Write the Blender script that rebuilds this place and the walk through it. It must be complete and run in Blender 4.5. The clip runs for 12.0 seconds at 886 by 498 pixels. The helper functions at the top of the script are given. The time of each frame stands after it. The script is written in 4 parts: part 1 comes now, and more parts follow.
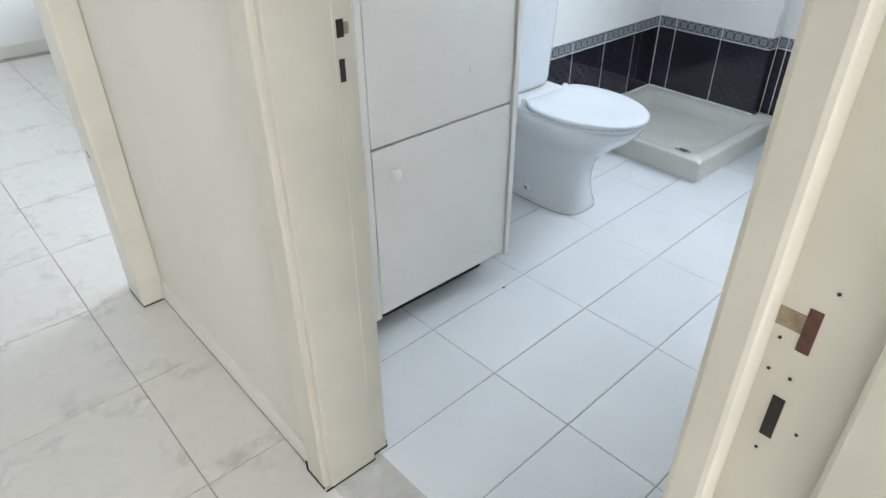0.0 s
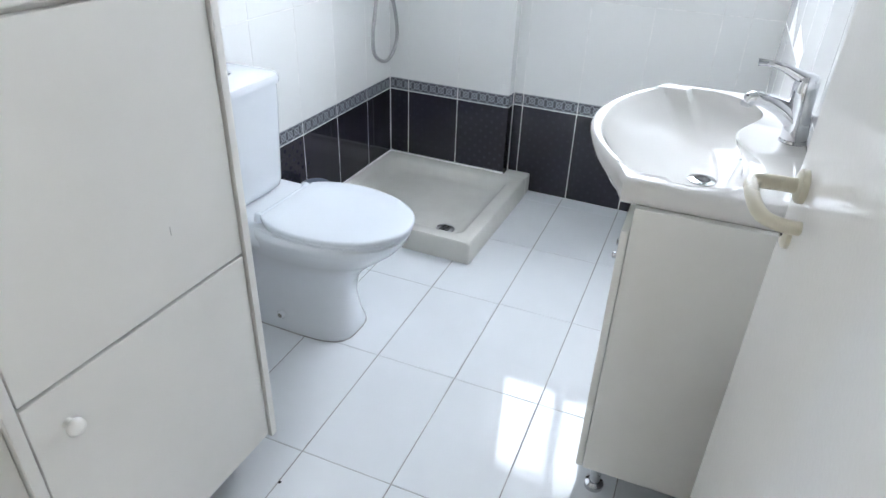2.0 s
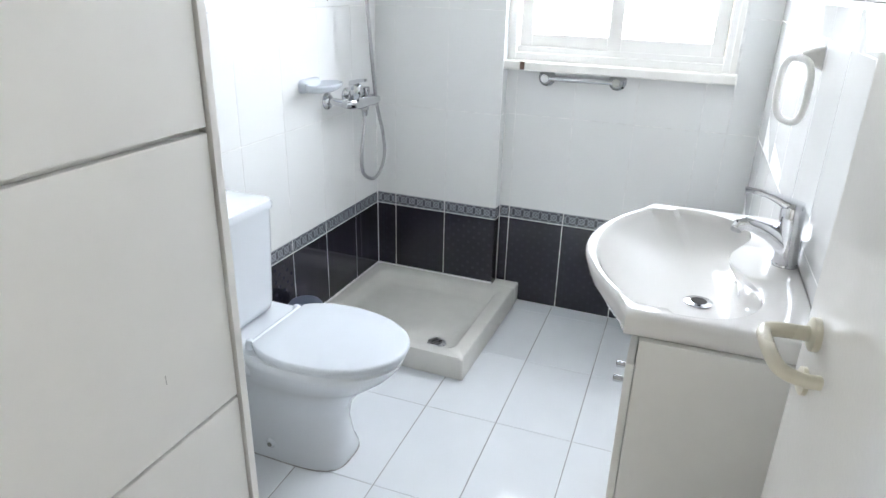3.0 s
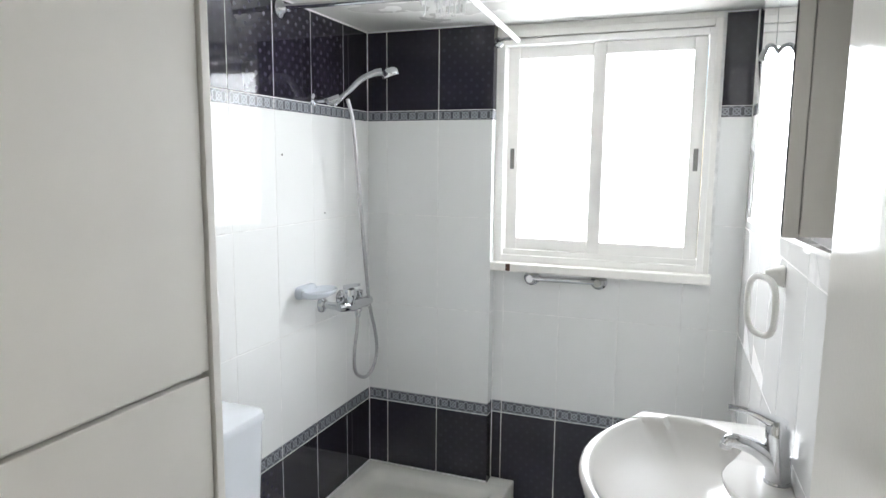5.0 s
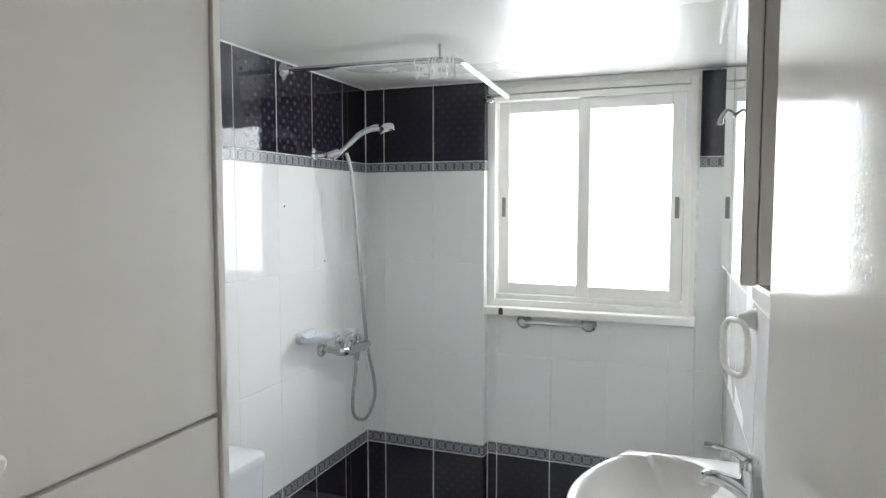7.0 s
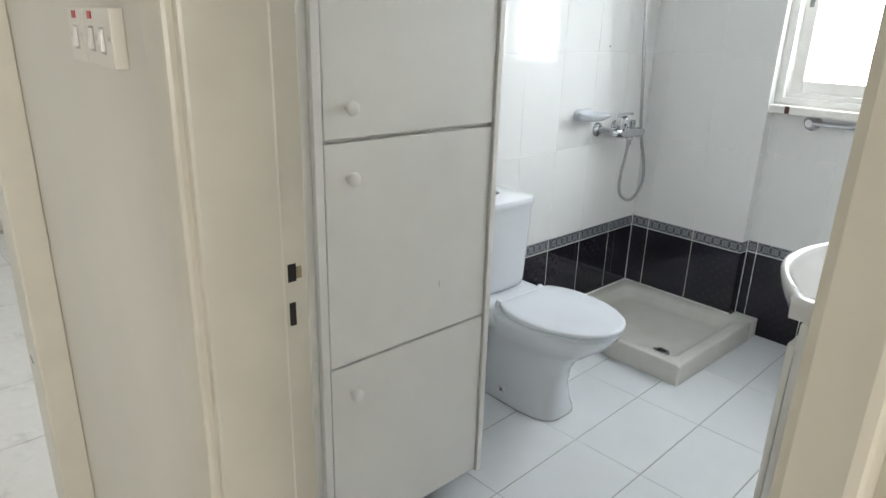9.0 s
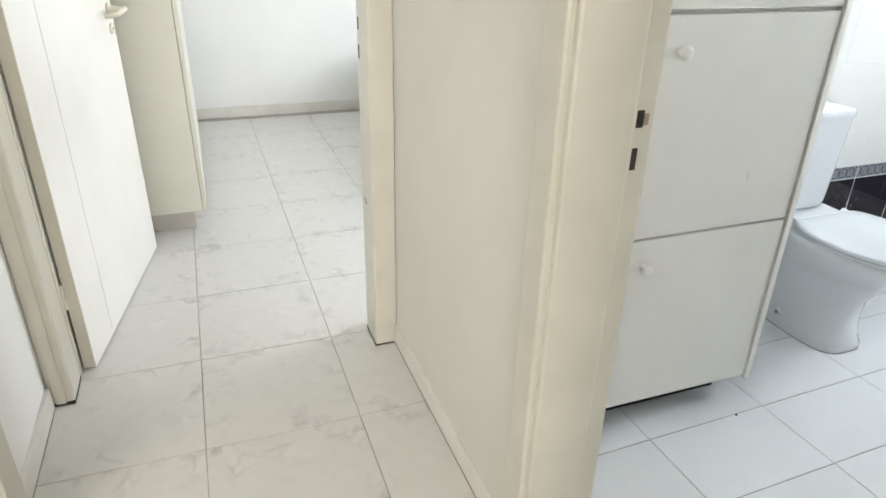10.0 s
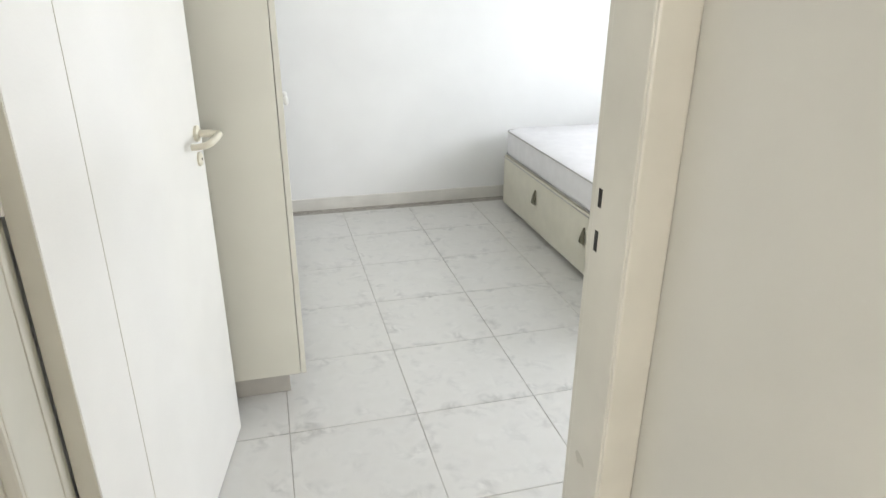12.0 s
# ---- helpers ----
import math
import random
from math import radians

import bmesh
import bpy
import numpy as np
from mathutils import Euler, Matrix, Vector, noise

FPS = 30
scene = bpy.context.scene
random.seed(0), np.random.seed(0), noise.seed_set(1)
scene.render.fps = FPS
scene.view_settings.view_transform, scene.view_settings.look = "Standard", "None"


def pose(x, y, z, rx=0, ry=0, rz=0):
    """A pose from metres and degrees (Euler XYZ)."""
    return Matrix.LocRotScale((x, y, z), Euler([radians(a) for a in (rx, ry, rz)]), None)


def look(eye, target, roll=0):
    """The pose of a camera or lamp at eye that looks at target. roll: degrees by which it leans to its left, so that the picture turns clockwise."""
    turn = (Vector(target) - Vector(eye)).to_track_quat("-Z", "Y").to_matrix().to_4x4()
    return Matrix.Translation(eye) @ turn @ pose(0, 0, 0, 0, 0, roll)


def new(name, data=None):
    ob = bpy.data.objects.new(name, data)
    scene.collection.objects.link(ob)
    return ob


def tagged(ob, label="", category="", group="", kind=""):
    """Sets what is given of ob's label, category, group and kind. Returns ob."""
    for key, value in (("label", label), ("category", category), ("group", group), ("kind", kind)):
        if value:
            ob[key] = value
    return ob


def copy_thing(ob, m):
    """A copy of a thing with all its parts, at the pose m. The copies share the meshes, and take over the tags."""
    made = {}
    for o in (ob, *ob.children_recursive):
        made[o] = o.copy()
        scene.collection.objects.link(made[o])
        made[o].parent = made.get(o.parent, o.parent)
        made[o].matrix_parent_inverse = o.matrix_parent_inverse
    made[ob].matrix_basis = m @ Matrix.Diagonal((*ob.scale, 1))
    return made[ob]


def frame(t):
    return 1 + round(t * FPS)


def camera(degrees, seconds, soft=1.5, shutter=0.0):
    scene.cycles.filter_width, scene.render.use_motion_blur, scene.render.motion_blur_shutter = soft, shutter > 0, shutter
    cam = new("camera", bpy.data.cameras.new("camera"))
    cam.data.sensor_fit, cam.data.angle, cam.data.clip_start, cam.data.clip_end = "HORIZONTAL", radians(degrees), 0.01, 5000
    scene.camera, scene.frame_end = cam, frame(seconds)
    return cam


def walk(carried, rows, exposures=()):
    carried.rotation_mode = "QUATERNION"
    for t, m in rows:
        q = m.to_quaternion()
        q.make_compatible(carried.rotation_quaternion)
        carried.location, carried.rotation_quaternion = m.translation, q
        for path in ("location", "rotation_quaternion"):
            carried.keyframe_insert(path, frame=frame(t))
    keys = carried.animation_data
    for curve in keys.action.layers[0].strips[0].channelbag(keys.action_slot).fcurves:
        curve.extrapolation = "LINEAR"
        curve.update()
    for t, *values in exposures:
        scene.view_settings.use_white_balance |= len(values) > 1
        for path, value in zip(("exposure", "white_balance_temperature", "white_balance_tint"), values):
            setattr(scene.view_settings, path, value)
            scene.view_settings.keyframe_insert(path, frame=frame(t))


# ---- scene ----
cam = camera(68.4, 12.0)
PATH = [
    (0, (0.683, 0.807, 1.354), (1.785, 2.059, 0.25), -0.3),
    (0.5, (0.816, 0.988, 1.313), (2.086, 1.994, 0.141), 2.0),
    (1, (0.971, 1.112, 1.304), (2.373, 1.846, 0.081), 3.9),
    (1.5, (1.098, 1.172, 1.337), (2.591, 1.856, 0.196), 2.6),
    (2, (1.159, 1.215, 1.376), (2.737, 1.897, 0.354), 2.1),
    (2.5, (1.177, 1.255, 1.411), (2.835, 1.938, 0.527), 1.8),
    (3, (1.186, 1.274, 1.444), (2.902, 1.959, 0.68), 1.4),
    (3.5, (1.195, 1.285, 1.474), (2.963, 1.97, 0.838), 1.4),
    (3.7, (1.191, 1.288, 1.488), (2.978, 1.976, 0.911), 1.6),
    (5.5, (1.147, 1.261, 1.603), (3.002, 1.985, 1.415), 0.0),
    (6, (1.134, 1.262, 1.618), (2.994, 1.988, 1.493), -0.2),
    (6.5, (1.098, 1.242, 1.632), (2.964, 1.958, 1.559), -0.6),
    (6.7, (1.08, 1.231, 1.624), (2.949, 1.936, 1.526), -0.4),
    (8.3, (0.933, 0.974, 1.541), (2.559, 2.06, 1.118), -0.1),
    (8.5, (0.903, 0.934, 1.515), (2.453, 2.100, 1.030), 0.3),
    (9, (0.810, 0.882, 1.445), (2.091, 2.270, 0.787), 1.7),
    (9.5, (0.702, 0.81, 1.378), (1.658, 2.36, 0.551), 1.3),
    (10, (0.592, 0.843, 1.346), (1.226, 2.522, 0.464), 1.3),
    (10.5, (0.57, 1.0, 1.35), (1.065, 2.736, 0.49), 2.0),
    (11, (0.529, 1.278, 1.391), (1.058, 3.032, 0.59), 4.2),
    (11.5, (0.504, 1.525, 1.438), (0.983, 3.332, 0.728), 2.1),
    (12, (0.504, 1.85, 1.449), (0.981, 3.634, 0.681), 0.4),
]
EXPOSURE = [
    (0.0, 0.06, 6100, 11), (0.5, 0.07, 5980, 11), (1.0, 0.11, 5930, 12), (1.5, 0.10, 5970, 13), (2.0, 0.06, 6150, 14), (2.5, 0.06, 6250, 14), (3.5, 0.08, 6500, 14),
    (5.5, -0.47, 6700, 14), (6.5, -0.66, 6700, 14), (8.5, -0.59, 6720, 12), (9.0, -0.38, 6680, 11.5), (9.5, -0.05, 6520, 11), (10.0, 0.10, 6620, 11), (10.5, 0.09, 6660, 11), (11.0, 0.0, 6650, 11), (12.0, -0.07, 6600, 12),
]
walk(cam, [(t, look(eye, target, roll)) for t, eye, target, roll in PATH], EXPOSURE)


BATH_W, BED_W, WEST_W, ROOM_W = 66.0, 76.0, 49.0, 84.0

# ---- light ----
world = bpy.data.worlds.new("sky")
scene.world = world
world.use_nodes = True
wn = world.node_tree.nodes
sky = wn.new("ShaderNodeTexSky")
sky.sky_type = "NISHITA"
sky.sun_disc = False
sky.sun_elevation = radians(48)
sky.sun_rotation = radians(60)
world.node_tree.links.new(sky.outputs[0], wn["Background"].inputs[0])
wn["Background"].inputs[1].default_value = 0.12

sun = new("sun", bpy.data.lights.new("sun", "SUN"))
sun.data.energy = 1.0
sun.data.angle = radians(12)
sun.data.color = (1.0, 0.95, 0.88)
sun.matrix_basis = look((0, 0, 8), (-3.2, -1.85, 4))


def opening_light(eye, target, width, height, watts, colour):
    lamp = new("opening_lamp", bpy.data.lights.new("opening_lamp", "AREA"))
    lamp.data.shape = "RECTANGLE"
    lamp.data.size, lamp.data.size_y = width, height
    lamp.data.energy, lamp.data.color = watts, colour
    lamp.matrix_basis = look(eye, target)
    return lamp


opening_light((4.32, 1.66, 1.66), (3.0, 1.66, 1.62), 1.10, 1.22, BATH_W, (0.90, 0.96, 1.0))
opening_light((3.92, 4.05, 1.6), (3.0, 4.05, 1.6), 1.5, 1.2, BED_W, (0.89, 0.95, 1.0))
# Added lamp in an unseen side room opening, angled onto the hall wall.
opening_light((-1.45, 0.775, 1.58), (-1.45, 2.0, 1.58), 1.25, 1.3, WEST_W, (1.0, 0.965, 0.905))
# Fill lamp added behind the start point, in the invented room's opening.
opening_light((0.5, -2.62, 1.6), (0.5, -1.0, 1.6), 1.35, 1.35, ROOM_W, (1.0, 0.958, 0.885))


# ---- materials ----
def mat(name, colour, rough=0.5, metal=0.0, vary=0.06, scale=6.0, bump=0.0, bump_scale=60.0, coat=0.0, per_object=0.0):
    m = bpy.data.materials.new(name)
    m.use_nodes = True
    n, l = m.node_tree.nodes, m.node_tree.links
    b = n["Principled BSDF"]
    b.inputs["Roughness"].default_value = rough
    b.inputs["Metallic"].default_value = metal
    b.inputs["Coat Weight"].default_value = coat
    b.inputs["Coat Roughness"].default_value = 0.08
    geo = n.new("ShaderNodeNewGeometry")
    big = n.new("ShaderNodeTexNoise")
    big.inputs["Scale"].default_value, big.inputs["Detail"].default_value = scale, 5
    l.new(geo.outputs["Position"], big.inputs["Vector"])
    ramp = n.new("ShaderNodeMapRange")
    ramp.inputs["From Min"].default_value, ramp.inputs["From Max"].default_value = 0.3, 0.7
    ramp.inputs["To Min"].default_value, ramp.inputs["To Max"].default_value = 1 - vary, 1 + vary * 0.5
    l.new(big.outputs["Fac"], ramp.inputs["Value"])
    value = ramp.outputs[0]
    if per_object:
        info, add = n.new("ShaderNodeObjectInfo"), n.new("ShaderNodeMath")
        add.operation = "MULTIPLY_ADD"
        add.inputs[1].default_value = per_object
        l.new(info.outputs["Random"], add.inputs[0])
        l.new(value, add.inputs[2])
        value = add.outputs[0]
    mix = n.new("ShaderNodeVectorMath")
    mix.operation = "SCALE"
    mix.inputs[0].default_value = colour
    l.new(value, mix.inputs["Scale"])
    l.new(mix.outputs[0], b.inputs["Base Color"])
    rr = n.new("ShaderNodeMapRange")
    rr.inputs["To Min"].default_value, rr.inputs["To Max"].default_value = max(0.02, rough * 0.8), min(1, rough * 1.25)
    l.new(big.outputs["Fac"], rr.inputs["Value"])
    l.new(rr.outputs[0], b.inputs["Roughness"])
    if bump:
        fine, bn = n.new("ShaderNodeTexNoise"), n.new("ShaderNodeBump")
        fine.inputs["Scale"].default_value, fine.inputs["Detail"].default_value = bump_scale, 4
        l.new(geo.outputs["Position"], fine.inputs["Vector"])
        bn.inputs["Strength"].default_value, bn.inputs["Distance"].default_value = bump, 0.002
        l.new(fine.outputs["Fac"], bn.inputs["Height"])
        l.new(bn.outputs[0], b.inputs["Normal"])
    return m


def math_node(n, l, op, a, b=None, c=None):
    m = n.new("ShaderNodeMath")
    m.operation = op
    for k, v in enumerate((a, b, c)):
        if v is None:
            continue
        if isinstance(v, (int, float)):
            m.inputs[k].default_value = v
        else:
            l.new(v, m.inputs[k])
    return m.outputs[0]


def blend(n, l, fac, a, b):
    m = n.new("ShaderNodeMix")
    m.data_type = "RGBA"
    l.new(fac, m.inputs["Factor"])
    for k, v in (("A", a), ("B", b)):
        s = [i for i in m.inputs if i.name == k and i.type == "RGBA"][0]
        if isinstance(v, tuple):
            s.default_value = (*v, 1)
        else:
            l.new(v, s)
    return [o for o in m.outputs if o.type == "RGBA"][0]


def tile_base(name, rough):
    m = bpy.data.materials.new(name)
    m.use_nodes = True
    n, l = m.node_tree.nodes, m.node_tree.links
    b = n["Principled BSDF"]
    b.inputs["Roughness"].default_value = rough
    tc = n.new("ShaderNodeTexCoord")
    sep = n.new("ShaderNodeSeparateXYZ")
    l.new(tc.outputs["Object"], sep.inputs[0])
    return m, n, l, b, tc, sep


def dark_tile_material():
    """Near-black glazed tile with a faint lattice of bluish dots."""
    m, n, l, b, tc, sep = tile_base("dark_wall_tile", 0.045)
    k = 2 * math.pi / 0.104
    u = math_node(n, l, "SINE", math_node(n, l, "MULTIPLY", math_node(n, l, "ADD", sep.outputs[0], sep.outputs[1]), k))
    v = math_node(n, l, "SINE", math_node(n, l, "MULTIPLY", math_node(n, l, "SUBTRACT", sep.outputs[0], sep.outputs[1]), k))
    dots = math_node(n, l, "GREATER_THAN", math_node(n, l, "ABSOLUTE", math_node(n, l, "MULTIPLY", u, v)), 0.80)
    noise_t = n.new("ShaderNodeTexNoise")
    noise_t.inputs["Scale"].default_value = 9
    l.new(tc.outputs["Object"], noise_t.inputs["Vector"])
    info = n.new("ShaderNodeObjectInfo")
    amount = math_node(n, l, "MULTIPLY", dots, math_node(n, l, "MULTIPLY", noise_t.outputs["Fac"], math_node(n, l, "MULTIPLY_ADD", info.outputs["Random"], 0.35, 0.15)))
    l.new(blend(n, l, amount, (0.020, 0.018, 0.029), (0.062, 0.064, 0.090)), b.inputs["Base Color"])
    return m


def border_tile_material():
    """Grey-blue border tile with a pale interlaced pattern."""
    m, n, l, b, tc, sep = tile_base("border_tile", 0.2)
    x, y = sep.outputs[0], sep.outputs[1]
    p = 0.0425
    px = math_node(n, l, "PINGPONG", math_node(n, l, "ADD", x, 5 * p), p / 2)
    ay = math_node(n, l, "ABSOLUTE", y)
    cross = math_node(n, l, "ABSOLUTE", math_node(n, l, "SUBTRACT", px, ay))
    lines = math_node(n, l, "LESS_THAN", cross, 0.0032)
    r2 = math_node(n, l, "ADD", math_node(n, l, "POWER", px, 2), math_node(n, l, "POWER", ay, 2))
    ring = math_node(n, l, "LESS_THAN", math_node(n, l, "ABSOLUTE", math_node(n, l, "SUBTRACT", math_node(n, l, "SQRT", r2), 0.013)), 0.0028)
    edge = math_node(n, l, "GREATER_THAN", ay, 0.0225)
    light = math_node(n, l, "MAXIMUM", math_node(n, l, "MAXIMUM", lines, ring), edge)
    spk = n.new("ShaderNodeTexNoise")
    spk.inputs["Scale"].default_value = 240
    l.new(tc.outputs["Object"], spk.inputs["Vector"])
    dark = blend(n, l, spk.outputs["Fac"], (0.028, 0.030, 0.038), (0.16, 0.168, 0.19))
    pale = blend(n, l, spk.outputs["Fac"], (0.19, 0.205, 0.235), (0.40, 0.42, 0.455))
    l.new(blend(n, l, light, dark, pale), b.inputs["Base Color"])
    return m


def marble_tile_material():
    """Pale stone-look floor tile with greyish veins, denser towards its rim."""
    m, n, l, b, tc, sep = tile_base("marbled_floor_tile", 0.28)
    info = n.new("ShaderNodeObjectInfo")
    off = n.new("ShaderNodeVectorMath")
    off.operation = "ADD"
    comb = n.new("ShaderNodeCombineXYZ")
    l.new(math_node(n, l, "MULTIPLY", info.outputs["Random"], 37.0), comb.inputs[0])
    l.new(math_node(n, l, "MULTIPLY", info.outputs["Random"], 91.0), comb.inputs[1])
    l.new(tc.outputs["Object"], off.inputs[0])
    l.new(comb.outputs[0], off.inputs[1])
    warp = n.new("ShaderNodeTexNoise")
    warp.inputs["Scale"].default_value, warp.inputs["Detail"].default_value = 13, 6
    warp.inputs["Distortion"].default_value = 0.7
    l.new(off.outputs[0], warp.inputs["Vector"])
    vein = math_node(n, l, "SUBTRACT", 1.0, math_node(n, l, "MULTIPLY", math_node(n, l, "ABSOLUTE", math_node(n, l, "SUBTRACT", warp.outputs["Fac"], 0.5)), 7.5))
    vein = math_node(n, l, "MAXIMUM", vein, 0.0)
    ax, ay = math_node(n, l, "ABSOLUTE", sep.outputs[0]), math_node(n, l, "ABSOLUTE", sep.outputs[1])
    rim = n.new("ShaderNodeMapRange")
    rim.interpolation_type = "SMOOTHSTEP"
    rim.inputs["From Min"].default_value, rim.inputs["From Max"].default_value = 0.12, 0.215
    rim.inputs["To Min"].default_value, rim.inputs["To Max"].default_value = 0.42, 0.95
    l.new(math_node(n, l, "MAXIMUM", ax, ay), rim.inputs["Value"])
    patch = n.new("ShaderNodeTexNoise")
    patch.inputs["Scale"].default_value = 11
    l.new(off.outputs[0], patch.inputs["Vector"])
    gate = n.new("ShaderNodeMapRange")
    gate.inputs["From Min"].default_value, gate.inputs["From Max"].default_value = 0.47, 0.72
    l.new(patch.outputs["Fac"], gate.inputs["Value"])
    f = math_node(n, l, "MULTIPLY", math_node(n, l, "MULTIPLY", vein, rim.outputs[0]), gate.outputs[0])
    cloud = blend(n, l, patch.outputs["Fac"], (0.60, 0.585, 0.55), (0.72, 0.71, 0.68))
    l.new(blend(n, l, f, cloud, (0.44, 0.43, 0.41)), b.inputs["Base Color"])
    bn = n.new("ShaderNodeBump")
    bn.inputs["Strength"].default_value, bn.inputs["Distance"].default_value = 0.12, 0.002
    l.new(warp.outputs["Fac"], bn.inputs["Height"])
    l.new(bn.outputs[0], b.inputs["Normal"])
    return m


def glass_material():
    m = bpy.data.materials.new("window_glass")
    m.use_nodes = True
    b = m.node_tree.nodes["Principled BSDF"]
    b.inputs["Transmission Weight"].default_value = 1.0
    b.inputs["Roughness"].default_value = 0.0
    b.inputs["IOR"].default_value = 1.01
    b.inputs["Base Color"].default_value = (0.97, 0.99, 1.0, 1)
    return m


CREAM_WALL = mat("cream_wall_paint", (0.64, 0.627, 0.565), 0.6, vary=0.05, scale=3, bump=0.10, bump_scale=90)
CREAM_GLOSS = mat("cream_gloss_paint", (0.605, 0.583, 0.505), 0.30, vary=0.06, scale=8, bump=0.10, bump_scale=35)
WHITE_WALL = mat("white_wall_paint", (0.84, 0.838, 0.825), 0.65, vary=0.04, scale=2.5, bump=0.10, bump_scale=80)
BATH_CEIL = mat("gloss_ceiling_paint", (0.60, 0.60, 0.575), 0.27, vary=0.02, scale=1.2, bump=0.04, bump_scale=18)
BATH_CEIL.node_tree.nodes["Principled BSDF"].inputs["Specular IOR Level"].default_value = 0.22
DOOR_PAINT = mat("door_paint", (0.845, 0.832, 0.795), 0.075, vary=0.03, scale=5, bump=0.10, bump_scale=150)
LAMINATE = mat("cream_laminate", (0.79, 0.78, 0.745), 0.42, vary=0.04, scale=4, bump=0.04, bump_scale=120)
VANITY_PAINT = mat("white_vanity_lacquer", (0.85, 0.845, 0.81), 0.3, vary=0.04, scale=5)
WARDROBE = mat("cream_wardrobe_laminate", (0.695, 0.682, 0.595), 0.45, vary=0.05, scale=3, bump=0.05)
BASIN_CERAMIC = mat("warm_white_ceramic", (0.735, 0.725, 0.705), 0.06, vary=0.02, scale=3, coat=0.4)
PORCELAIN = mat("white_porcelain", (0.70, 0.733, 0.772), 0.07, vary=0.02, scale=3, coat=0.4)
TRAY_ENAMEL = mat("worn_tray_enamel", (0.71, 0.70, 0.66), 0.22, vary=0.05, scale=9, bump=0.12, bump_scale=90)
SEAT_PLASTIC = mat("white_seat_plastic", (0.655, 0.695, 0.745), 0.2, vary=0.02)
CHROME = mat("chrome", (0.62, 0.63, 0.65), 0.07, metal=1.0, vary=0.08, scale=40)
STEEL = mat("brushed_steel", (0.55, 0.55, 0.56), 0.28, metal=1.0, vary=0.1, scale=60)
HOSE = mat("ribbed_metal_hose", (0.45, 0.45, 0.46), 0.3, metal=1.0, vary=0.2, scale=120)
# Near-black for holes, cracks and feet; also painted shade under the cupboard.
DARK = mat("near_black", (0.02, 0.018, 0.016), 0.8, vary=0.2, scale=20)
RUST = mat("rusty_mortise", (0.10, 0.045, 0.03), 0.7, vary=0.4, scale=120, bump=0.4, bump_scale=200)
BARE_WOOD = mat("bare_wood", (0.30, 0.24, 0.16), 0.7, vary=0.3, scale=90)
WHITE_PLASTIC = mat("white_plastic", (0.78, 0.77, 0.74), 0.28, vary=0.03)
CREAM_PLASTIC = mat("cream_plastic", (0.70, 0.66, 0.54), 0.28, vary=0.04)
SWITCH_PLASTIC = mat("aged_switch_plastic", (0.66, 0.64, 0.58), 0.35, vary=0.04)
BIN_PLASTIC = mat("grey_blue_plastic", (0.10, 0.12, 0.17), 0.4, vary=0.08)
RED_LAMP = mat("red_indicator", (0.45, 0.03, 0.04), 0.25, vary=0.1, scale=60)
ALUMINIUM = mat("white_aluminium", (0.90, 0.89, 0.865), 0.32, vary=0.04, scale=12)
SILL_PAINT = mat("white_sill_paint", (0.90, 0.885, 0.85), 0.4, vary=0.04, scale=18, bump=0.08)
MIRROR = mat("mirror", (0.85, 0.87, 0.88), 0.02, metal=1.0, vary=0.01)
WHITE_TILE = mat("white_wall_tile", (0.82, 0.83, 0.825), 0.045, vary=0.02, scale=2.0, bump=0.012, bump_scale=14, per_object=0.02)
FLOOR_TILE = mat("white_floor_tile", (0.73, 0.76, 0.79), 0.055, vary=0.03, scale=5, bump=0.015, bump_scale=10, per_object=0.03)
GROUT_PALE = mat("pale_grout", (0.84, 0.84, 0.83), 0.9, vary=0.15, scale=30)
GROUT_GREY = mat("grey_grout", (0.36, 0.36, 0.355), 0.9, vary=0.35, scale=25)
GROUT_HALL = mat("hall_grout", (0.44, 0.41, 0.365), 0.9, vary=0.35, scale=25)
MATTRESS = mat("white_mattress_fabric", (0.80, 0.79, 0.80), 0.85, vary=0.05, scale=14, bump=0.3, bump_scale=150)
PIPING = mat("grey_piping", (0.45, 0.44, 0.42), 0.8)
BED_FABRIC = mat("cream_bed_fabric", (0.68, 0.65, 0.55), 0.85, vary=0.05, scale=10, bump=0.3, bump_scale=220)
RIBBON = mat("olive_ribbon", (0.16, 0.15, 0.10), 0.8, vary=0.2, scale=80)
CATCH_GREY = mat("grey_catch_plastic", (0.22, 0.22, 0.21), 0.4, vary=0.08)
CLEAR_RING = mat("frosted_ring_plastic", (0.80, 0.80, 0.79), 0.25, vary=0.05)
JOINT_DIRT = mat("dirty_joint", (0.32, 0.29, 0.24), 0.9, vary=0.4, scale=40)
CEMENT = mat("cement_threshold", (0.52, 0.51, 0.48), 0.7, vary=0.15, scale=25, bump=0.2)
PLINTH = mat("grey_plinth", (0.50, 0.48, 0.44), 0.5, vary=0.1, scale=10)
CREAM_STONE = mat("pale_skirting_tile", (0.72, 0.70, 0.65), 0.35, vary=0.10, scale=7, bump=0.05)
DARK_TILE, BORDER_TILE, MARBLE_TILE, GLASS = dark_tile_material(), border_tile_material(), marble_tile_material(), glass_material()


# ---- building helpers ----
def world_of(ob):
    if ob.parent is None:
        return ob.matrix_basis.copy()
    return world_of(ob.parent) @ ob.matrix_parent_inverse @ ob.matrix_basis


def mesh_of(name, bm, material, smooth=False):
    me = bpy.data.meshes.new(name)
    bmesh.ops.recalc_face_normals(bm, faces=bm.faces)
    bm.to_mesh(me)
    bm.free()
    me.materials.append(material)
    if smooth:
        me.shade_smooth()
        me.set_sharp_from_angle(angle=radians(46))
    return me


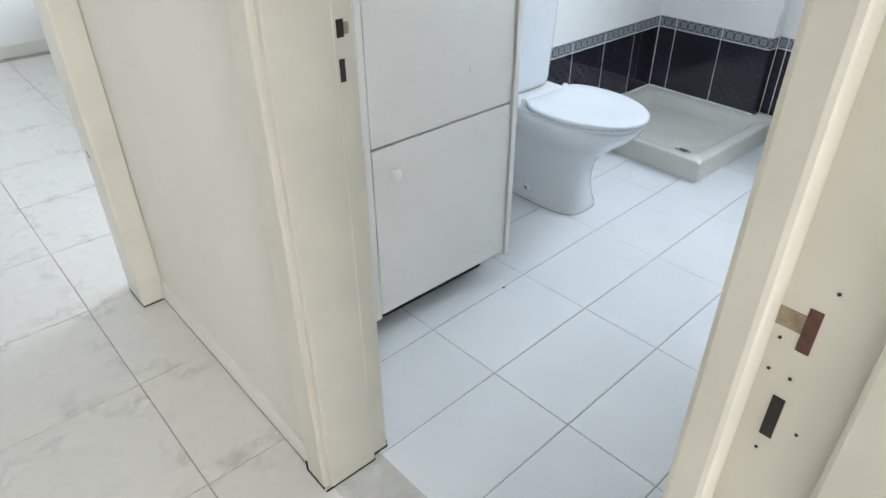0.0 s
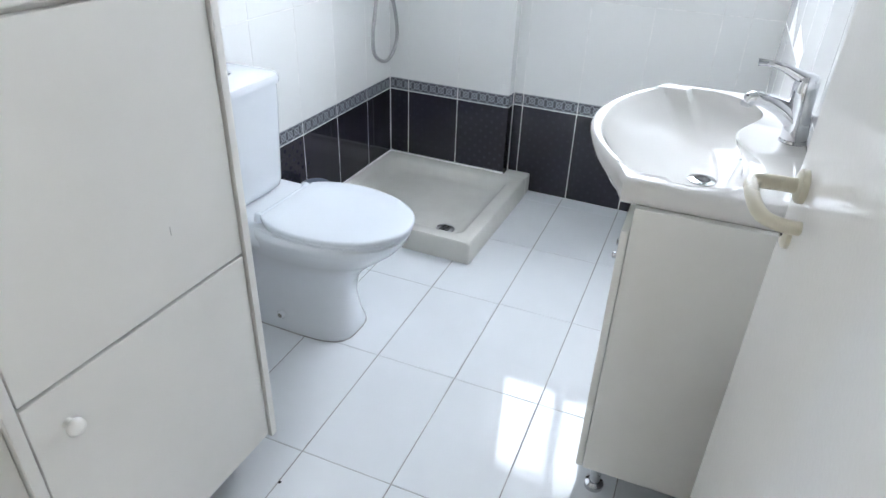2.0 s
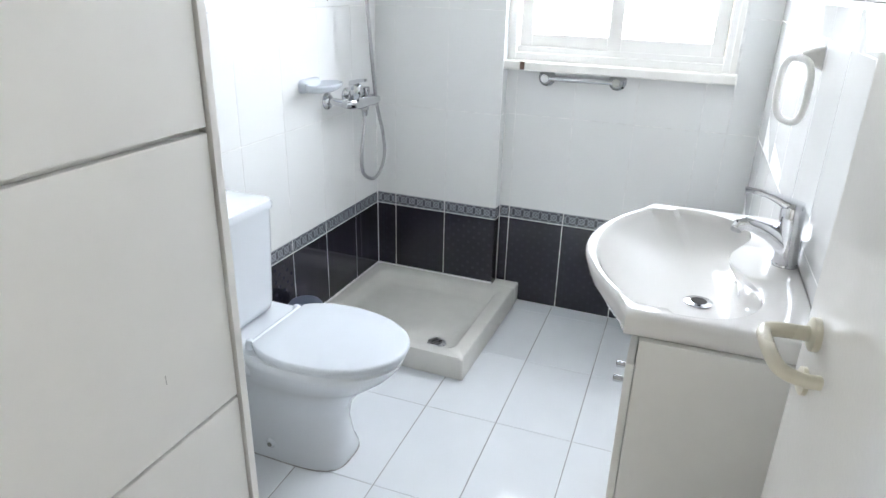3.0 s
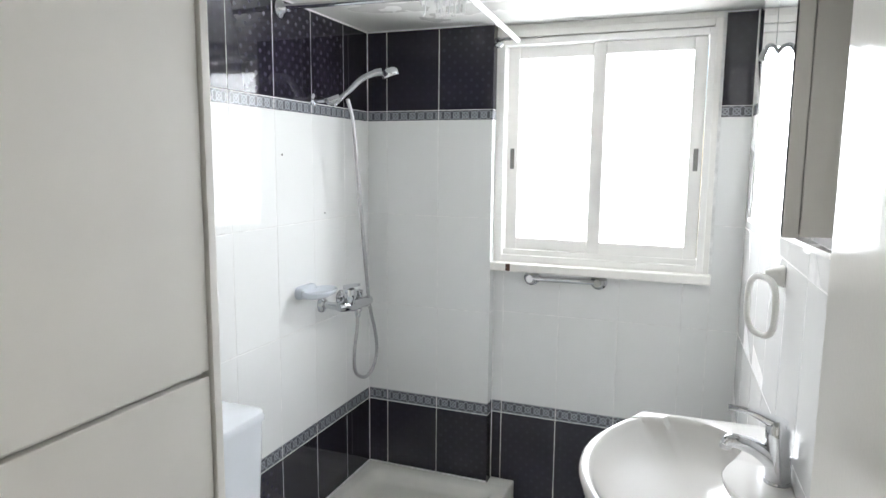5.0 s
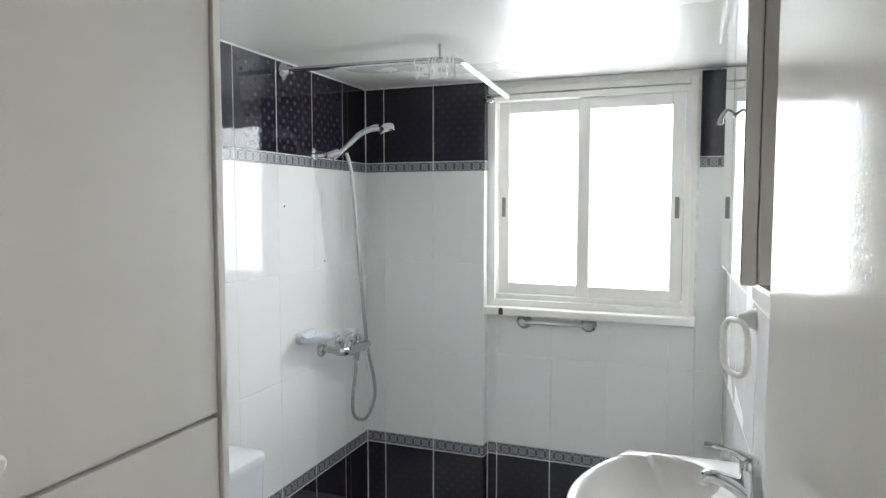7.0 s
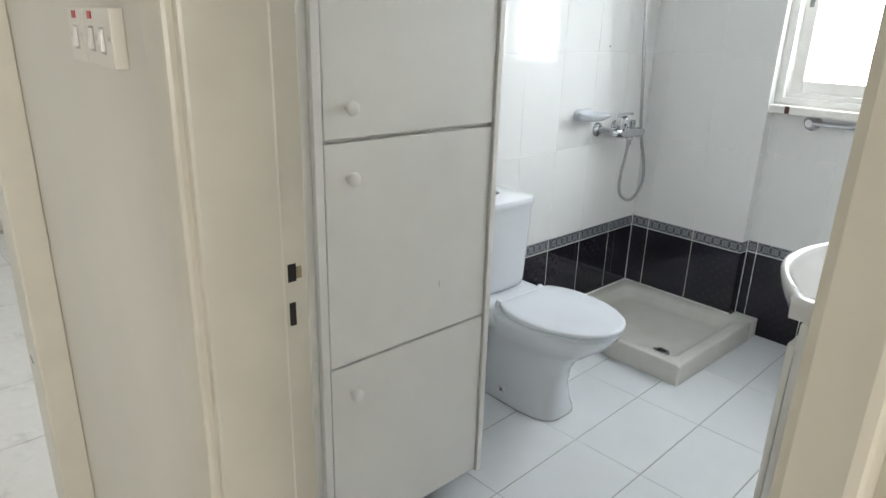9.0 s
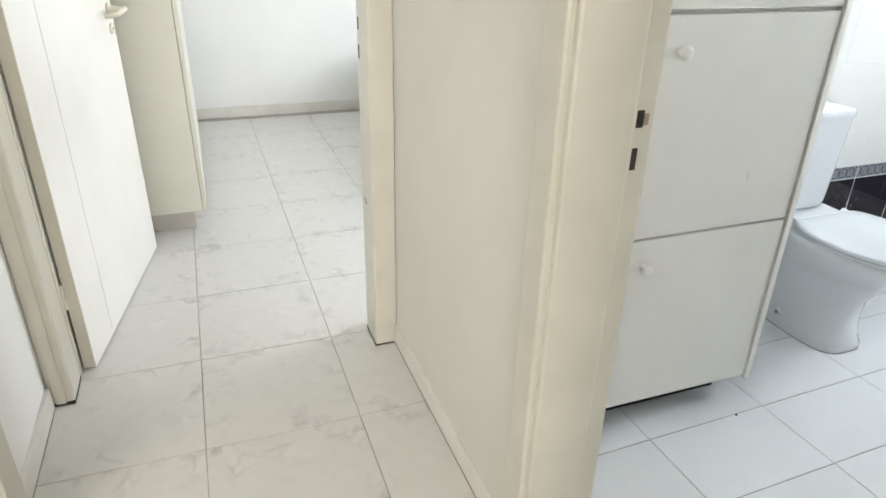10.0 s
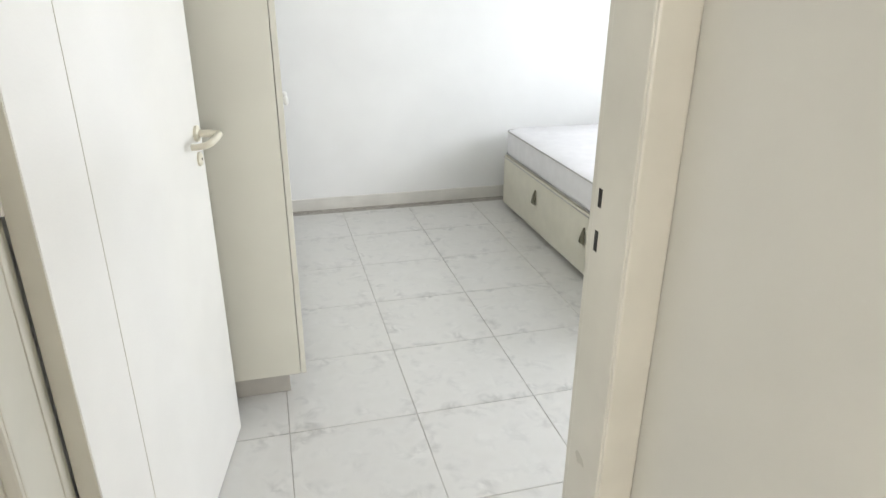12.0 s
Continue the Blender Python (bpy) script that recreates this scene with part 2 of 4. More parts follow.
def part(name, bm, material, parent=None, label="", smooth=False):
    ob = new(name, mesh_of(name, bm, material, smooth))
    if parent is not None:
        ob.parent = parent
        ob.matrix_parent_inverse = world_of(parent).inverted()
    if label:
        tagged(ob, label)
    return ob


def thing(name, at, label, category, group=""):
    ob = new(name)
    ob.empty_display_size = 0.1
    ob.matrix_basis = Matrix.Translation(at)
    return tagged(ob, label, category, group)


def structure(name, bm, material, label, category):
    return tagged(part(name, bm, material), label, category, kind="structure")


def add_box(bm, a, b, bevel=0.0, turn=None):
    """A box between two corners, with rounded edges, into bm."""
    c = [(p + q) / 2 for p, q in zip(a, b)]
    d = [abs(q - p) for p, q in zip(a, b)]
    made = bmesh.ops.create_cube(bm, size=1.0, matrix=Matrix.Translation(c) @ Matrix.Diagonal((*d, 1)))
    verts = made["verts"]
    if bevel:
        edges = list({e for v in verts for e in v.link_edges})
        res = bmesh.ops.bevel(bm, geom=edges, offset=bevel, segments=2, profile=0.6, affect="EDGES")
        verts = list({v for f in res["faces"] for v in f.verts} | {v for v in verts if v.is_valid})
    if turn is not None:
        bmesh.ops.transform(bm, matrix=turn, verts=verts)
    return verts


def box(a, b, bevel=0.0, turn=None):
    bm = bmesh.new()
    add_box(bm, a, b, bevel, turn)
    return bm


def add_loft(bm, rings, cap_start=True, cap_end=True):
    rows = [[bm.verts.new(p) for p in ring] for ring in rings]
    k = len(rows[0])
    for r0, r1 in zip(rows, rows[1:]):
        for i in range(k):
            bm.faces.new((r0[i], r0[(i + 1) % k], r1[(i + 1) % k], r1[i]))
    if cap_start:
        bm.faces.new(rows[0])
    if cap_end:
        bm.faces.new(rows[-1])
    return bm


def loft(rings, cap_start=True, cap_end=True):
    return add_loft(bmesh.new(), rings, cap_start, cap_end)


def add_tube(bm, points, radius, sides=12, closed=False):
    """A round bar along points; radius is one number or one for each point."""
    pts = [Vector(p) for p in points]
    rad = radius if isinstance(radius, (list, tuple)) else [radius] * len(pts)
    ref, rings = None, []
    for i, p in enumerate(pts):
        a = pts[i - 1] if (i > 0 or closed) else p
        b = pts[(i + 1) % len(pts)] if (i < len(pts) - 1 or closed) else p
        t = (b - a).normalized()
        if ref is None:
            ref = t.orthogonal().normalized()
        ref = (ref - t * ref.dot(t)).normalized()
        side = t.cross(ref)
        rings.append([p + (ref * math.cos(2 * math.pi * k / sides) + side * math.sin(2 * math.pi * k / sides)) * rad[i] for k in range(sides)])
    if closed:
        rings.append(rings[0])
        rows = [[bm.verts.new(q) for q in r] for r in rings[:-1]]
        rows.append(rows[0])
        for r0, r1 in zip(rows, rows[1:]):
            for k in range(sides):
                bm.faces.new((r0[k], r0[(k + 1) % sides], r1[(k + 1) % sides], r1[k]))
        return bm
    return add_loft(bm, rings)


def taper(count, *radii):
    """count radii that run evenly through those given."""
    return [float(r) for r in np.interp(np.linspace(0, len(radii) - 1, count), range(len(radii)), radii)]


def tube(points, radius, sides=12, closed=False):
    return add_tube(bmesh.new(), points, radius, sides, closed)


def curve(points, steps=8):
    """A smooth line through points (Catmull-Rom)."""
    p = [Vector(q) for q in points]
    p = [2 * p[0] - p[1]] + p + [2 * p[-1] - p[-2]]
    out = []
    for i in range(1, len(p) - 2):
        for s in range(steps):
            t = s / steps
            out.append(0.5 * (2 * p[i] + (p[i + 1] - p[i - 1]) * t + (2 * p[i - 1] - 5 * p[i] + 4 * p[i + 1] - p[i + 2]) * t * t + (3 * p[i] - p[i - 1] - 3 * p[i + 1] + p[i + 2]) * t ** 3))
    return out + [p[-2]]


def disc(centre, axis, profile, sides=24):
    """A turned body: profile is (distance along axis, radius) pairs."""
    ax = Vector(axis).normalized()
    u = ax.orthogonal().normalized()
    v = ax.cross(u)
    return loft([[Vector(centre) + ax * d + (u * math.cos(2 * math.pi * k / sides) + v * math.sin(2 * math.pi * k / sides)) * r for k in range(sides)] for d, r in profile])


TILES = {}


def tile_mesh(w, h, t, material, rim=0.0015):
    key = (round(w, 3), round(h, 3), t, material.name)
    if key not in TILES:
        bm = bmesh.new()
        ring = lambda s, z: [(-w / 2 + s, -h / 2 + s, z), (w / 2 - s, -h / 2 + s, z), (w / 2 - s, h / 2 - s, z), (-w / 2 + s, h / 2 - s, z)]
        add_loft(bm, [ring(0, 0), ring(0, t - rim), ring(rim, t)], cap_start=False)
        TILES[key] = mesh_of("tile", bm, material)
    return TILES[key]


def lay_tiles(parent, name, us, vs, place, t, material_of, gap=0.0018, gap_v=None):
    """Tiles between the joint lines us and vs; place(u, v) gives the pose of a tile's middle."""
    for u0, u1 in zip(us, us[1:]):
        for v0, v1 in zip(vs, vs[1:]):
            m = material_of((u0 + u1) / 2, (v0 + v1) / 2)
            if m is None:
                continue
            ob = new(name, tile_mesh(u1 - u0 - gap, v1 - v0 - (gap_v or gap), t, m))
            ob.matrix_basis = place((u0 + u1) / 2, (v0 + v1) / 2) @ pose(0, 0, 0, random.uniform(-0.12, 0.12), random.uniform(-0.12, 0.12), 0)
            ob.parent = parent


# ---- the shell ----
WY = lambda x: 1.018 + (x - 2.5) * 0.042  # face of the bathroom wall behind the washbasin
CEIL = 2.165

bm = box((-2.6, -2.5, -0.1), (4.2, 6.25, -0.003))
floor = structure("floor", bm, GROUT_HALL, "pale marbled ceramic tiles laid on a dark bed", "floor")
bm = box((1.285, 0.80, -0.0085), (4.05, 2.74, -0.0015))
bath_floor = structure("floor_bathroom", bm, GROUT_GREY, "white glazed ceramic floor tiles with grey joints", "floor")
structure("threshold", box((1.14, 0.99, -0.0085), (1.312, 1.745, -0.0008), 0.001), CEMENT, "pale cement strip under the bathroom door", "threshold")

# wall between hall and bathroom, with the door opening
bm = bmesh.new()
add_box(bm, (1.14, 1.765, -0.05), (1.30, 2.7595, 2.7))
add_box(bm, (1.14, 0.95, 2.08), (1.30, 1.765, 2.7))
add_box(bm, (1.16, 0.70, -0.05), (1.30, 0.95, 2.7))
wall_hall_east = structure("wall_hall_east", bm, CREAM_WALL, "smooth cream painted hall wall", "wall")

# wall between bathroom and bedroom, with the bedroom door opening
bm = bmesh.new()
add_box(bm, (1.10, 2.76, -0.05), (4.2, 2.90, 2.7))
add_box(bm, (0.06, 2.76, 2.08), (1.10, 2.90, 2.7))
add_box(bm, (-0.2, 2.76, -0.05), (0.06, 2.90, 2.7))
wall_bed_south = structure("wall_bedroom_south", bm, WHITE_WALL, "white painted wall with a doorway to the bedroom", "wall")
bath_left = structure("wall_bathroom_north", box((1.301, 2.7207, -0.05), (4.0, 2.7595, 2.4)), GROUT_PALE, "white and dark glazed tiles on the shower wall", "wall")
# pipe casing beside the window
bath_casing = structure("wall_pipe_casing", box((3.9207, 2.1107, -0.05), (4.0, 2.7205, 2.4)), GROUT_PALE, "tiled pipe casing beside the window", "wall")

# window wall
bm = bmesh.new()
add_box(bm, (3.9867, 0.85, -0.05), (4.14, 2.7595, 1.14))
add_box(bm, (3.9867, 0.85, 2.105), (4.14, 2.7595, 2.7))
add_box(bm, (3.9867, 2.10, 1.14), (4.14, 2.7595, 2.105))
add_box(bm, (3.9867, 0.85, 1.14), (4.14, 1.225, 2.105))
wall_window = structure("wall_window", bm, GROUT_PALE, "tiled bathroom wall with the window opening", "wall")

# wall behind the washbasin, slightly out of square
bm = bmesh.new()
lo, hi = WY(1.30) - 0.0007, WY(4.0) - 0.0007
add_loft(bm, [[(1.301, 0.86, z), (3.986, 0.86, z), (3.986, hi, z), (1.301, lo, z)] for z in (-0.05, 2.4)])
wall_basin = structure("wall_basin", bm, GROUT_PALE, "glossy white tiled wall behind the washbasin", "wall")

structure("ceiling_bathroom", box((1.30, 0.8, CEIL), (4.05, 2.744, CEIL + 0.06)), BATH_CEIL, "low glossy off-white bathroom ceiling", "ceiling")
structure("ceiling_hall", box((-2.6, -2.6, 2.62), (1.2, 3.0, 2.72)), WHITE_WALL, "plain white hall ceiling", "ceiling")
structure("ceiling_bedroom", box((-0.2, 3.0005, 2.62), (4.1, 6.3, 2.72)), WHITE_WALL, "plain white bedroom ceiling", "ceiling")

# hall, west side with an open doorway
bm = bmesh.new()
add_box(bm, (-0.10, 2.215, -0.05), (0.03, 2.7595, 2.7))
add_box(bm, (-0.10, 1.30, 2.08), (0.03, 2.215, 2.7))
add_box(bm, (-0.10, 0.93, -0.05), (0.03, 1.30, 2.7))
structure("wall_hall_west", bm, WHITE_WALL, "white painted hall wall", "wall")

# side room west of the hall, with an unseen south opening added for its lamp
structure("wall_side_west", box((-2.5, 0.9305, -0.05), (-2.4, 3.0, 2.7)), WHITE_WALL, "plain white wall", "wall")
bm = bmesh.new()
add_box(bm, (-2.5, 0.80, -0.05), (-0.5005, 0.93, 0.9))
add_box(bm, (-2.5, 0.80, 2.25), (-0.5005, 0.93, 2.7))
add_box(bm, (-2.5, 0.80, 0.9), (-2.1, 0.93, 2.25))
add_box(bm, (-0.8, 0.80, 0.9), (-0.5005, 0.93, 2.25))
structure("wall_side_south", bm, WHITE_WALL, "unseen white wall with an opening added for a lamp", "wall")
structure("wall_side_north", box((-2.4, 2.9, -0.05), (-0.2005, 3.0, 2.7)), WHITE_WALL, "plain white wall", "wall")

# the room that the walk starts from; invented, opened south for a fill lamp
bm = bmesh.new()
add_box(bm, (-0.5, 0.80, -0.05), (0.17, 0.93, 2.7))
add_box(bm, (0.17, 0.80, 2.08), (1.16, 0.93, 2.7))
structure("wall_room_north", bm, CREAM_WALL, "cream painted wall round the first doorway", "wall")
structure("wall_room_west", box((-0.5, -2.5, -0.05), (-0.4, 0.7995, 2.7)), WHITE_WALL, "plain white wall", "wall")
structure("wall_room_east", box((1.301, -2.5, -0.05), (1.42, 0.859, 2.7)), WHITE_WALL, "plain white wall", "wall")
bm = bmesh.new()
add_box(bm, (-0.5, -2.6, -0.05), (1.42, -2.5, 0.9))
add_box(bm, (-0.5, -2.6, 2.3), (1.42, -2.5, 2.7))
add_box(bm, (-0.5, -2.6, 0.9), (-0.2, -2.5, 2.3))
add_box(bm, (1.2, -2.6, 0.9), (1.42, -2.5, 2.3))
structure("wall_room_south", bm, WHITE_WALL, "unseen white wall with a wide opening added for a fill lamp", "wall")

# bedroom
structure("wall_bedroom_west", box((-0.2, 2.9, -0.05), (-0.07, 6.2, 2.7)), WHITE_WALL, "white bedroom wall", "wall")
structure("wall_bedroom_north", box((-0.2, 6.075, -0.05), (4.0, 6.2, 2.7)), WHITE_WALL, "plain bluish white bedroom wall", "wall")
bm = bmesh.new()
add_box(bm, (3.8, 2.9, -0.05), (3.94, 6.08, 0.95))
add_box(bm, (3.8, 2.9, 2.25), (3.94, 6.08, 2.7))
add_box(bm, (3.8, 2.9, 0.95), (3.94, 3.25, 2.25))
add_box(bm, (3.8, 4.85, 0.95), (3.94, 6.08, 2.25))
structure("wall_bedroom_east", bm, WHITE_WALL, "white bedroom wall with a window opening", "wall")


# ---- skirting ----
def skirting(a, b, label):
    board = structure("baseboard", box(a, b, 0.005), CREAM_STONE, label, "baseboard")
    part("floor_joint", box((a[0] - 0.002, a[1] + 0.002, 0.0), (b[0] + 0.002, b[1] - 0.002, 0.003)) if b[1] - a[1] > b[0] - a[0] else box((a[0] + 0.002, a[1] - 0.0015, 0.0), (b[0] - 0.002, b[1], 0.0035)), JOINT_DIRT, board, "dirty joint along the floor")
    return board


skirting((1.131, 1.825, -0.008), (1.144, 2.741, 0.075), "low cream skirting along the hall wall")
skirting((0.026, 2.315, -0.008), (0.043, 2.733, 0.075), "low cream skirting along the white hall wall")
skirting((0.50, 6.063, -0.008), (3.79, 6.079, 0.085), "pale stone skirting under the bedroom wall")


# ---- door frames ----
def door_casing(name, pieces, material, label):
    """A frame of several upright and level boards, with stepped mouldings."""
    bm = bmesh.new()
    for a, b, bev in pieces:
        add_box(bm, a, b, bev)
    return structure(name, bm, material, label, "door frame")


# bathroom door frame
bath_frame = door_casing("door_frame_bathroom", [
    ((1.124, 1.748, -0.008), (1.146, 1.822, 2.15), 0.007),
    ((1.1395, 1.735, -0.008), (1.268, 1.7645, 2.065), 0.006),
    ((1.268, 1.749, -0.008), (1.315, 1.7645, 2.079), 0.003),
    ((1.301, 1.7645, -0.008), (1.318, 1.825, 2.15), 0.003),
    ((1.1395, 0.9505, -0.008), (1.268, 0.966, 2.065), 0.004),
    ((1.268, 0.9505, -0.008), (1.331, 0.980, 2.079), 0.003),
    ((1.098, 0.928, -0.008), (1.146, 0.9635, 2.15), 0.006),
    ((1.1395, 0.966, 2.05), (1.268, 1.735, 2.0795), 0.004),
    ((1.126, 0.9635, 2.065), (1.146, 1.752, 2.15), 0.004),
], CREAM_GLOSS, "cream gloss-painted bathroom door frame with worn strike holes")

# frame of the first doorway
room_frame = door_casing("door_frame_room", [
    ((1.128, 0.78, -0.008), (1.1595, 0.940, 2.06), 0.004),
    ((1.117, 0.79, -0.008), (1.1285, 0.858, 2.06), 0.005),
    ((0.171, 0.79, -0.008), (0.20, 0.944, 2.06), 0.004),
    ((0.20, 0.78, 2.045), (1.128, 0.9295, 2.0795), 0.004),
], CREAM_GLOSS, "cream gloss-painted frame of the first doorway, lock holes bare")

# bedroom door frame
bed_frame = door_casing("door_frame_bedroom", [
    ((1.062, 2.748, -0.008), (1.0995, 2.873, 2.06), 0.004),
    ((1.076, 2.873, -0.008), (1.0995, 2.912, 2.06), 0.003),
    ((1.0645, 2.742, -0.008), (1.1395, 2.768, 2.13), 0.005),
    ((0.0605, 2.748, -0.008), (0.098, 2.873, 2.06), 0.004),
    ((0.0605, 2.873, -0.008), (0.1, 2.912, 2.06), 0.003),
    ((0.0315, 2.742, -0.008), (0.0955, 2.768, 2.13), 0.005),
    ((0.045, 2.734, -0.008), (0.075, 2.7425, 2.13), 0.003),
    ((0.098, 2.748, 2.045), (1.062, 2.873, 2.0795), 0.004),
], CREAM_GLOSS, "cream gloss-painted bedroom door frame", )

# frame of the doorway on the west side of the hall
west_frame = door_casing("door_frame_west", [
    ((0.0305, 2.20, -0.008), (0.052, 2.305, 2.13), 0.005),
    ((-0.09, 2.19, -0.008), (0.0305, 2.2145, 2.06), 0.004),
    ((0.0305, 1.21, -0.008), (0.052, 1.315, 2.13), 0.005),
    ((-0.09, 1.3005, -0.008), (0.0305, 1.325, 2.06), 0.004),
    ((-0.09, 1.325, 2.045), (0.0305, 2.19, 2.0795), 0.004),
], CREAM_GLOSS, "cream gloss-painted frame of an open doorway")


def recess(parent, name, a, b, material, label=""):
    return part(name, box(a, b), material, parent, label)


recess(bath_frame, "latch_hole", (1.279, 1.7478, 1.048), (1.293, 1.7497, 1.078), DARK, "dark empty latch hole")
recess(bath_frame, "latch_wear", (1.293, 1.7478, 1.052), (1.303, 1.7495, 1.072), BARE_WOOD, "bare chipped wood")
recess(bath_frame, "bolt_hole", (1.279, 1.7478, 0.972), (1.290, 1.7497, 1.012), DARK, "dark empty bolt hole")
recess(room_frame, "latch_hole", (1.1270, 0.8985, 1.016), (1.1285, 0.9085, 1.056), RUST, "rusty brown latch hole")
recess(room_frame, "latch_wear", (1.1272, 0.9085, 1.031), (1.1285, 0.928, 1.048), BARE_WOOD, "bare chipped wood")
recess(room_frame, "bolt_hole", (1.1270, 0.901, 0.922), (1.1285, 0.911, 0.966), DARK, "dark empty bolt hole")
for y, z in ((0.895, 1.076), (0.904, 0.988), (0.921, 1.020), (0.921, 0.988), (0.909, 0.905), (0.885, 0.94)):
    part("screw_hole", disc((1.1278, y, z), (1, 0, 0), [(-0.0006, 0.0015), (0.001, 0.0015)], 8), DARK, room_frame)
recess(bed_frame, "latch_hole", (1.0612, 2.845, 1.07), (1.0630, 2.857, 1.105), DARK, "dark latch hole")
recess(bed_frame, "bolt_hole", (1.0612, 2.845, 0.985), (1.0630, 2.857, 1.025), DARK, "dark bolt hole")


# dark cracks where the frames meet the floor
for frame_, a, b in ((bath_frame, (1.1225, 1.7335, 0.0), (1.268, 1.7365, 0.004)), (bath_frame, (1.1215, 1.745, 0.0), (1.1245, 1.823, 0.004)), (bath_frame, (1.266, 1.7465, 0.0), (1.316, 1.7495, 0.005)),
                     (bath_frame, (1.3145, 1.7495, 0.0), (1.3165, 1.764, 0.022)), (bath_frame, (1.1225, 1.8215, 0.0), (1.128, 1.8245, 0.03)), (bed_frame, (1.0605, 2.7405, 0.0), (1.1275, 2.7425, 0.005)),
                     (bed_frame, (1.0603, 2.7425, 0.0), (1.0623, 2.872, 0.006)), (bed_frame, (0.032, 2.7325, 0.0), (0.099, 2.7425, 0.006)), (bed_frame, (0.0975, 2.75, 0.0), (0.0993, 2.872, 0.006))):
    part("floor_crack", box(a, b), DARK, frame_, "dark dirty crack at the foot")

# ---- doors ----
def lever_handle(parent, at, along, out, material, side=1):
    """A bent lever on a round rose, with a keyhole rose below it."""
    p, al, o, up = Vector(at), Vector(along).normalized(), Vector(out).normalized(), Vector((0, 0, 1))
    h = part("handle", tube(curve([p, p + o * 0.05, p + o * 0.066 + al * 0.010, p + o * 0.069 + al * 0.035, p + o * 0.066 + al * 0.074 - up * 0.004, p + o * 0.056 + al * 0.092 - up * 0.010, p + o * 0.034 + al * 0.097 - up * 0.015, p + o * 0.014 + al * 0.095 - up * 0.017], 6), [0.0105] * 12 + [0.0095] * 18 + [0.009] * 13, 12), material, parent, "cream plastic lever handle", smooth=True)
    part("rose", disc(p, o, [(0.0, 0.023), (0.008, 0.023), (0.011, 0.018)]), material, h, smooth=True)
    q = p - up * 0.072
    part("key_rose", disc(q, o, [(0.0, 0.02), (0.006, 0.02), (0.009, 0.015)]), material, parent, smooth=True)
    part("keyhole", disc(q, o, [(0.0088, 0.004), (0.0102, 0.0035)], 8), DARK, parent)


def door_leaf(name, hinge, angle, width, thick, label, handle_z, handle_sides, material):
    """A plain leaf hung at hinge; angle: degrees of its length from +x. Its visible face looks to the side of +normal."""
    door = thing(name, (hinge[0], hinge[1], 0), label, "door")
    turn = Matrix.Translation((hinge[0], hinge[1], 0)) @ Matrix.Rotation(radians(angle), 4, "Z")
    part("leaf", box((0, -thick, 0.006), (width, 0, 2.035), 0.003, turn), material, door)
    d3 = turn.to_3x3()
    for s in handle_sides:
        at = turn @ Vector((width - 0.055, 0.0 if s > 0 else -thick, handle_z))
        lever_handle(door, at, d3 @ Vector((-1, 0, 0)), d3 @ Vector((0, s, 0)), CREAM_PLASTIC)
    for z in (0.28, 1.16, 1.85):
        at = turn @ Vector((-0.004, 0.003, z))
        part("hinge", disc(at - Vector((0, 0, 0.045)), (0, 0, 1), [(0, 0.006), (0.043, 0.006), (0.0435, 0.004), (0.0465, 0.004), (0.047, 0.006), (0.09, 0.006)], 12), WHITE_PLASTIC, door, smooth=True)
    return door, turn


bath_door, bath_turn = door_leaf("door_bathroom", (1.338, 1.013), 6.2, 0.793, 0.038, "open bathroom door in glossy off-white paint with a lever handle", 1.022, (1,), DOOR_PAINT)
part("door_edge", box((-0.003, -0.0365, 0.010), (0.0005, -0.0015, 2.031), 0.0008, bath_turn), CREAM_GLOSS, bath_door, "beige painted hinge edge")
bed_door, bt = door_leaf("door_bedroom", (0.104, 2.914), 79.6, 0.925, 0.04, "open white painted bedroom door with a cream lever handle", 1.045, (-1,), DOOR_PAINT)
part("door_edge", box((-0.003, -0.0385, 0.010), (0.0005, -0.0015, 2.031), 0.0008, bt), CREAM_GLOSS, bed_door, "beige painted hinge edge")
part("groove", box((0.20, -0.0408, 0.02), (0.2025, -0.0395, 2.02), 0, bt), CREAM_GLOSS, bed_door)


# ---- bathroom window ----
win = thing("window_1", (4.0, 1.66, 1.12), "white aluminium sliding window with two bright panes", "window")
win["kind"] = "structure"


def rect_frame(x0, x1, y0, y1, z0, z1, w, bevel=0.003):
    bm = bmesh.new()
    add_box(bm, (x0, y0, z0), (x1, y0 + w, z1), bevel)
    add_box(bm, (x0, y1 - w, z0), (x1, y1, z1), bevel)
    add_box(bm, (x0, y0 + w, z0), (x1, y1 - w, z0 + w), bevel)
    add_box(bm, (x0, y0 + w, z1 - w), (x1, y1 - w, z1), bevel)
    return bm


part("outer_frame", rect_frame(3.968, 4.06, 1.226, 2.099, 1.141, 2.104, 0.026), ALUMINIUM, win)
part("head_board", box((3.977, 1.206, 2.141), (3.9935, 2.1165, CEIL - 0.0005), 0.001), SILL_PAINT, win, "painted board above the frame")
part("casing", rect_frame(3.970, 3.9935, 1.205, 2.1175, 1.12, 2.14, 0.03), SILL_PAINT, win, "painted wooden casing")
part("track", box((3.99, 1.252, 1.167), (4.05, 2.073, 1.19), 0.002), ALUMINIUM, win)
for x0, y0, y1 in ((3.990, 1.255, 1.695), (4.020, 1.655, 2.07)):
    sash = part("sash", rect_frame(x0, x0 + 0.026, y0, y1, 1.19, 2.077, 0.05), ALUMINIUM, win)
    pane = part("pane", box((x0 + 0.011, y0 + 0.05, 1.24), (x0 + 0.015, y1 - 0.05, 2.027)), GLASS, sash, "clear glass pane")
    pane.visible_shadow = False
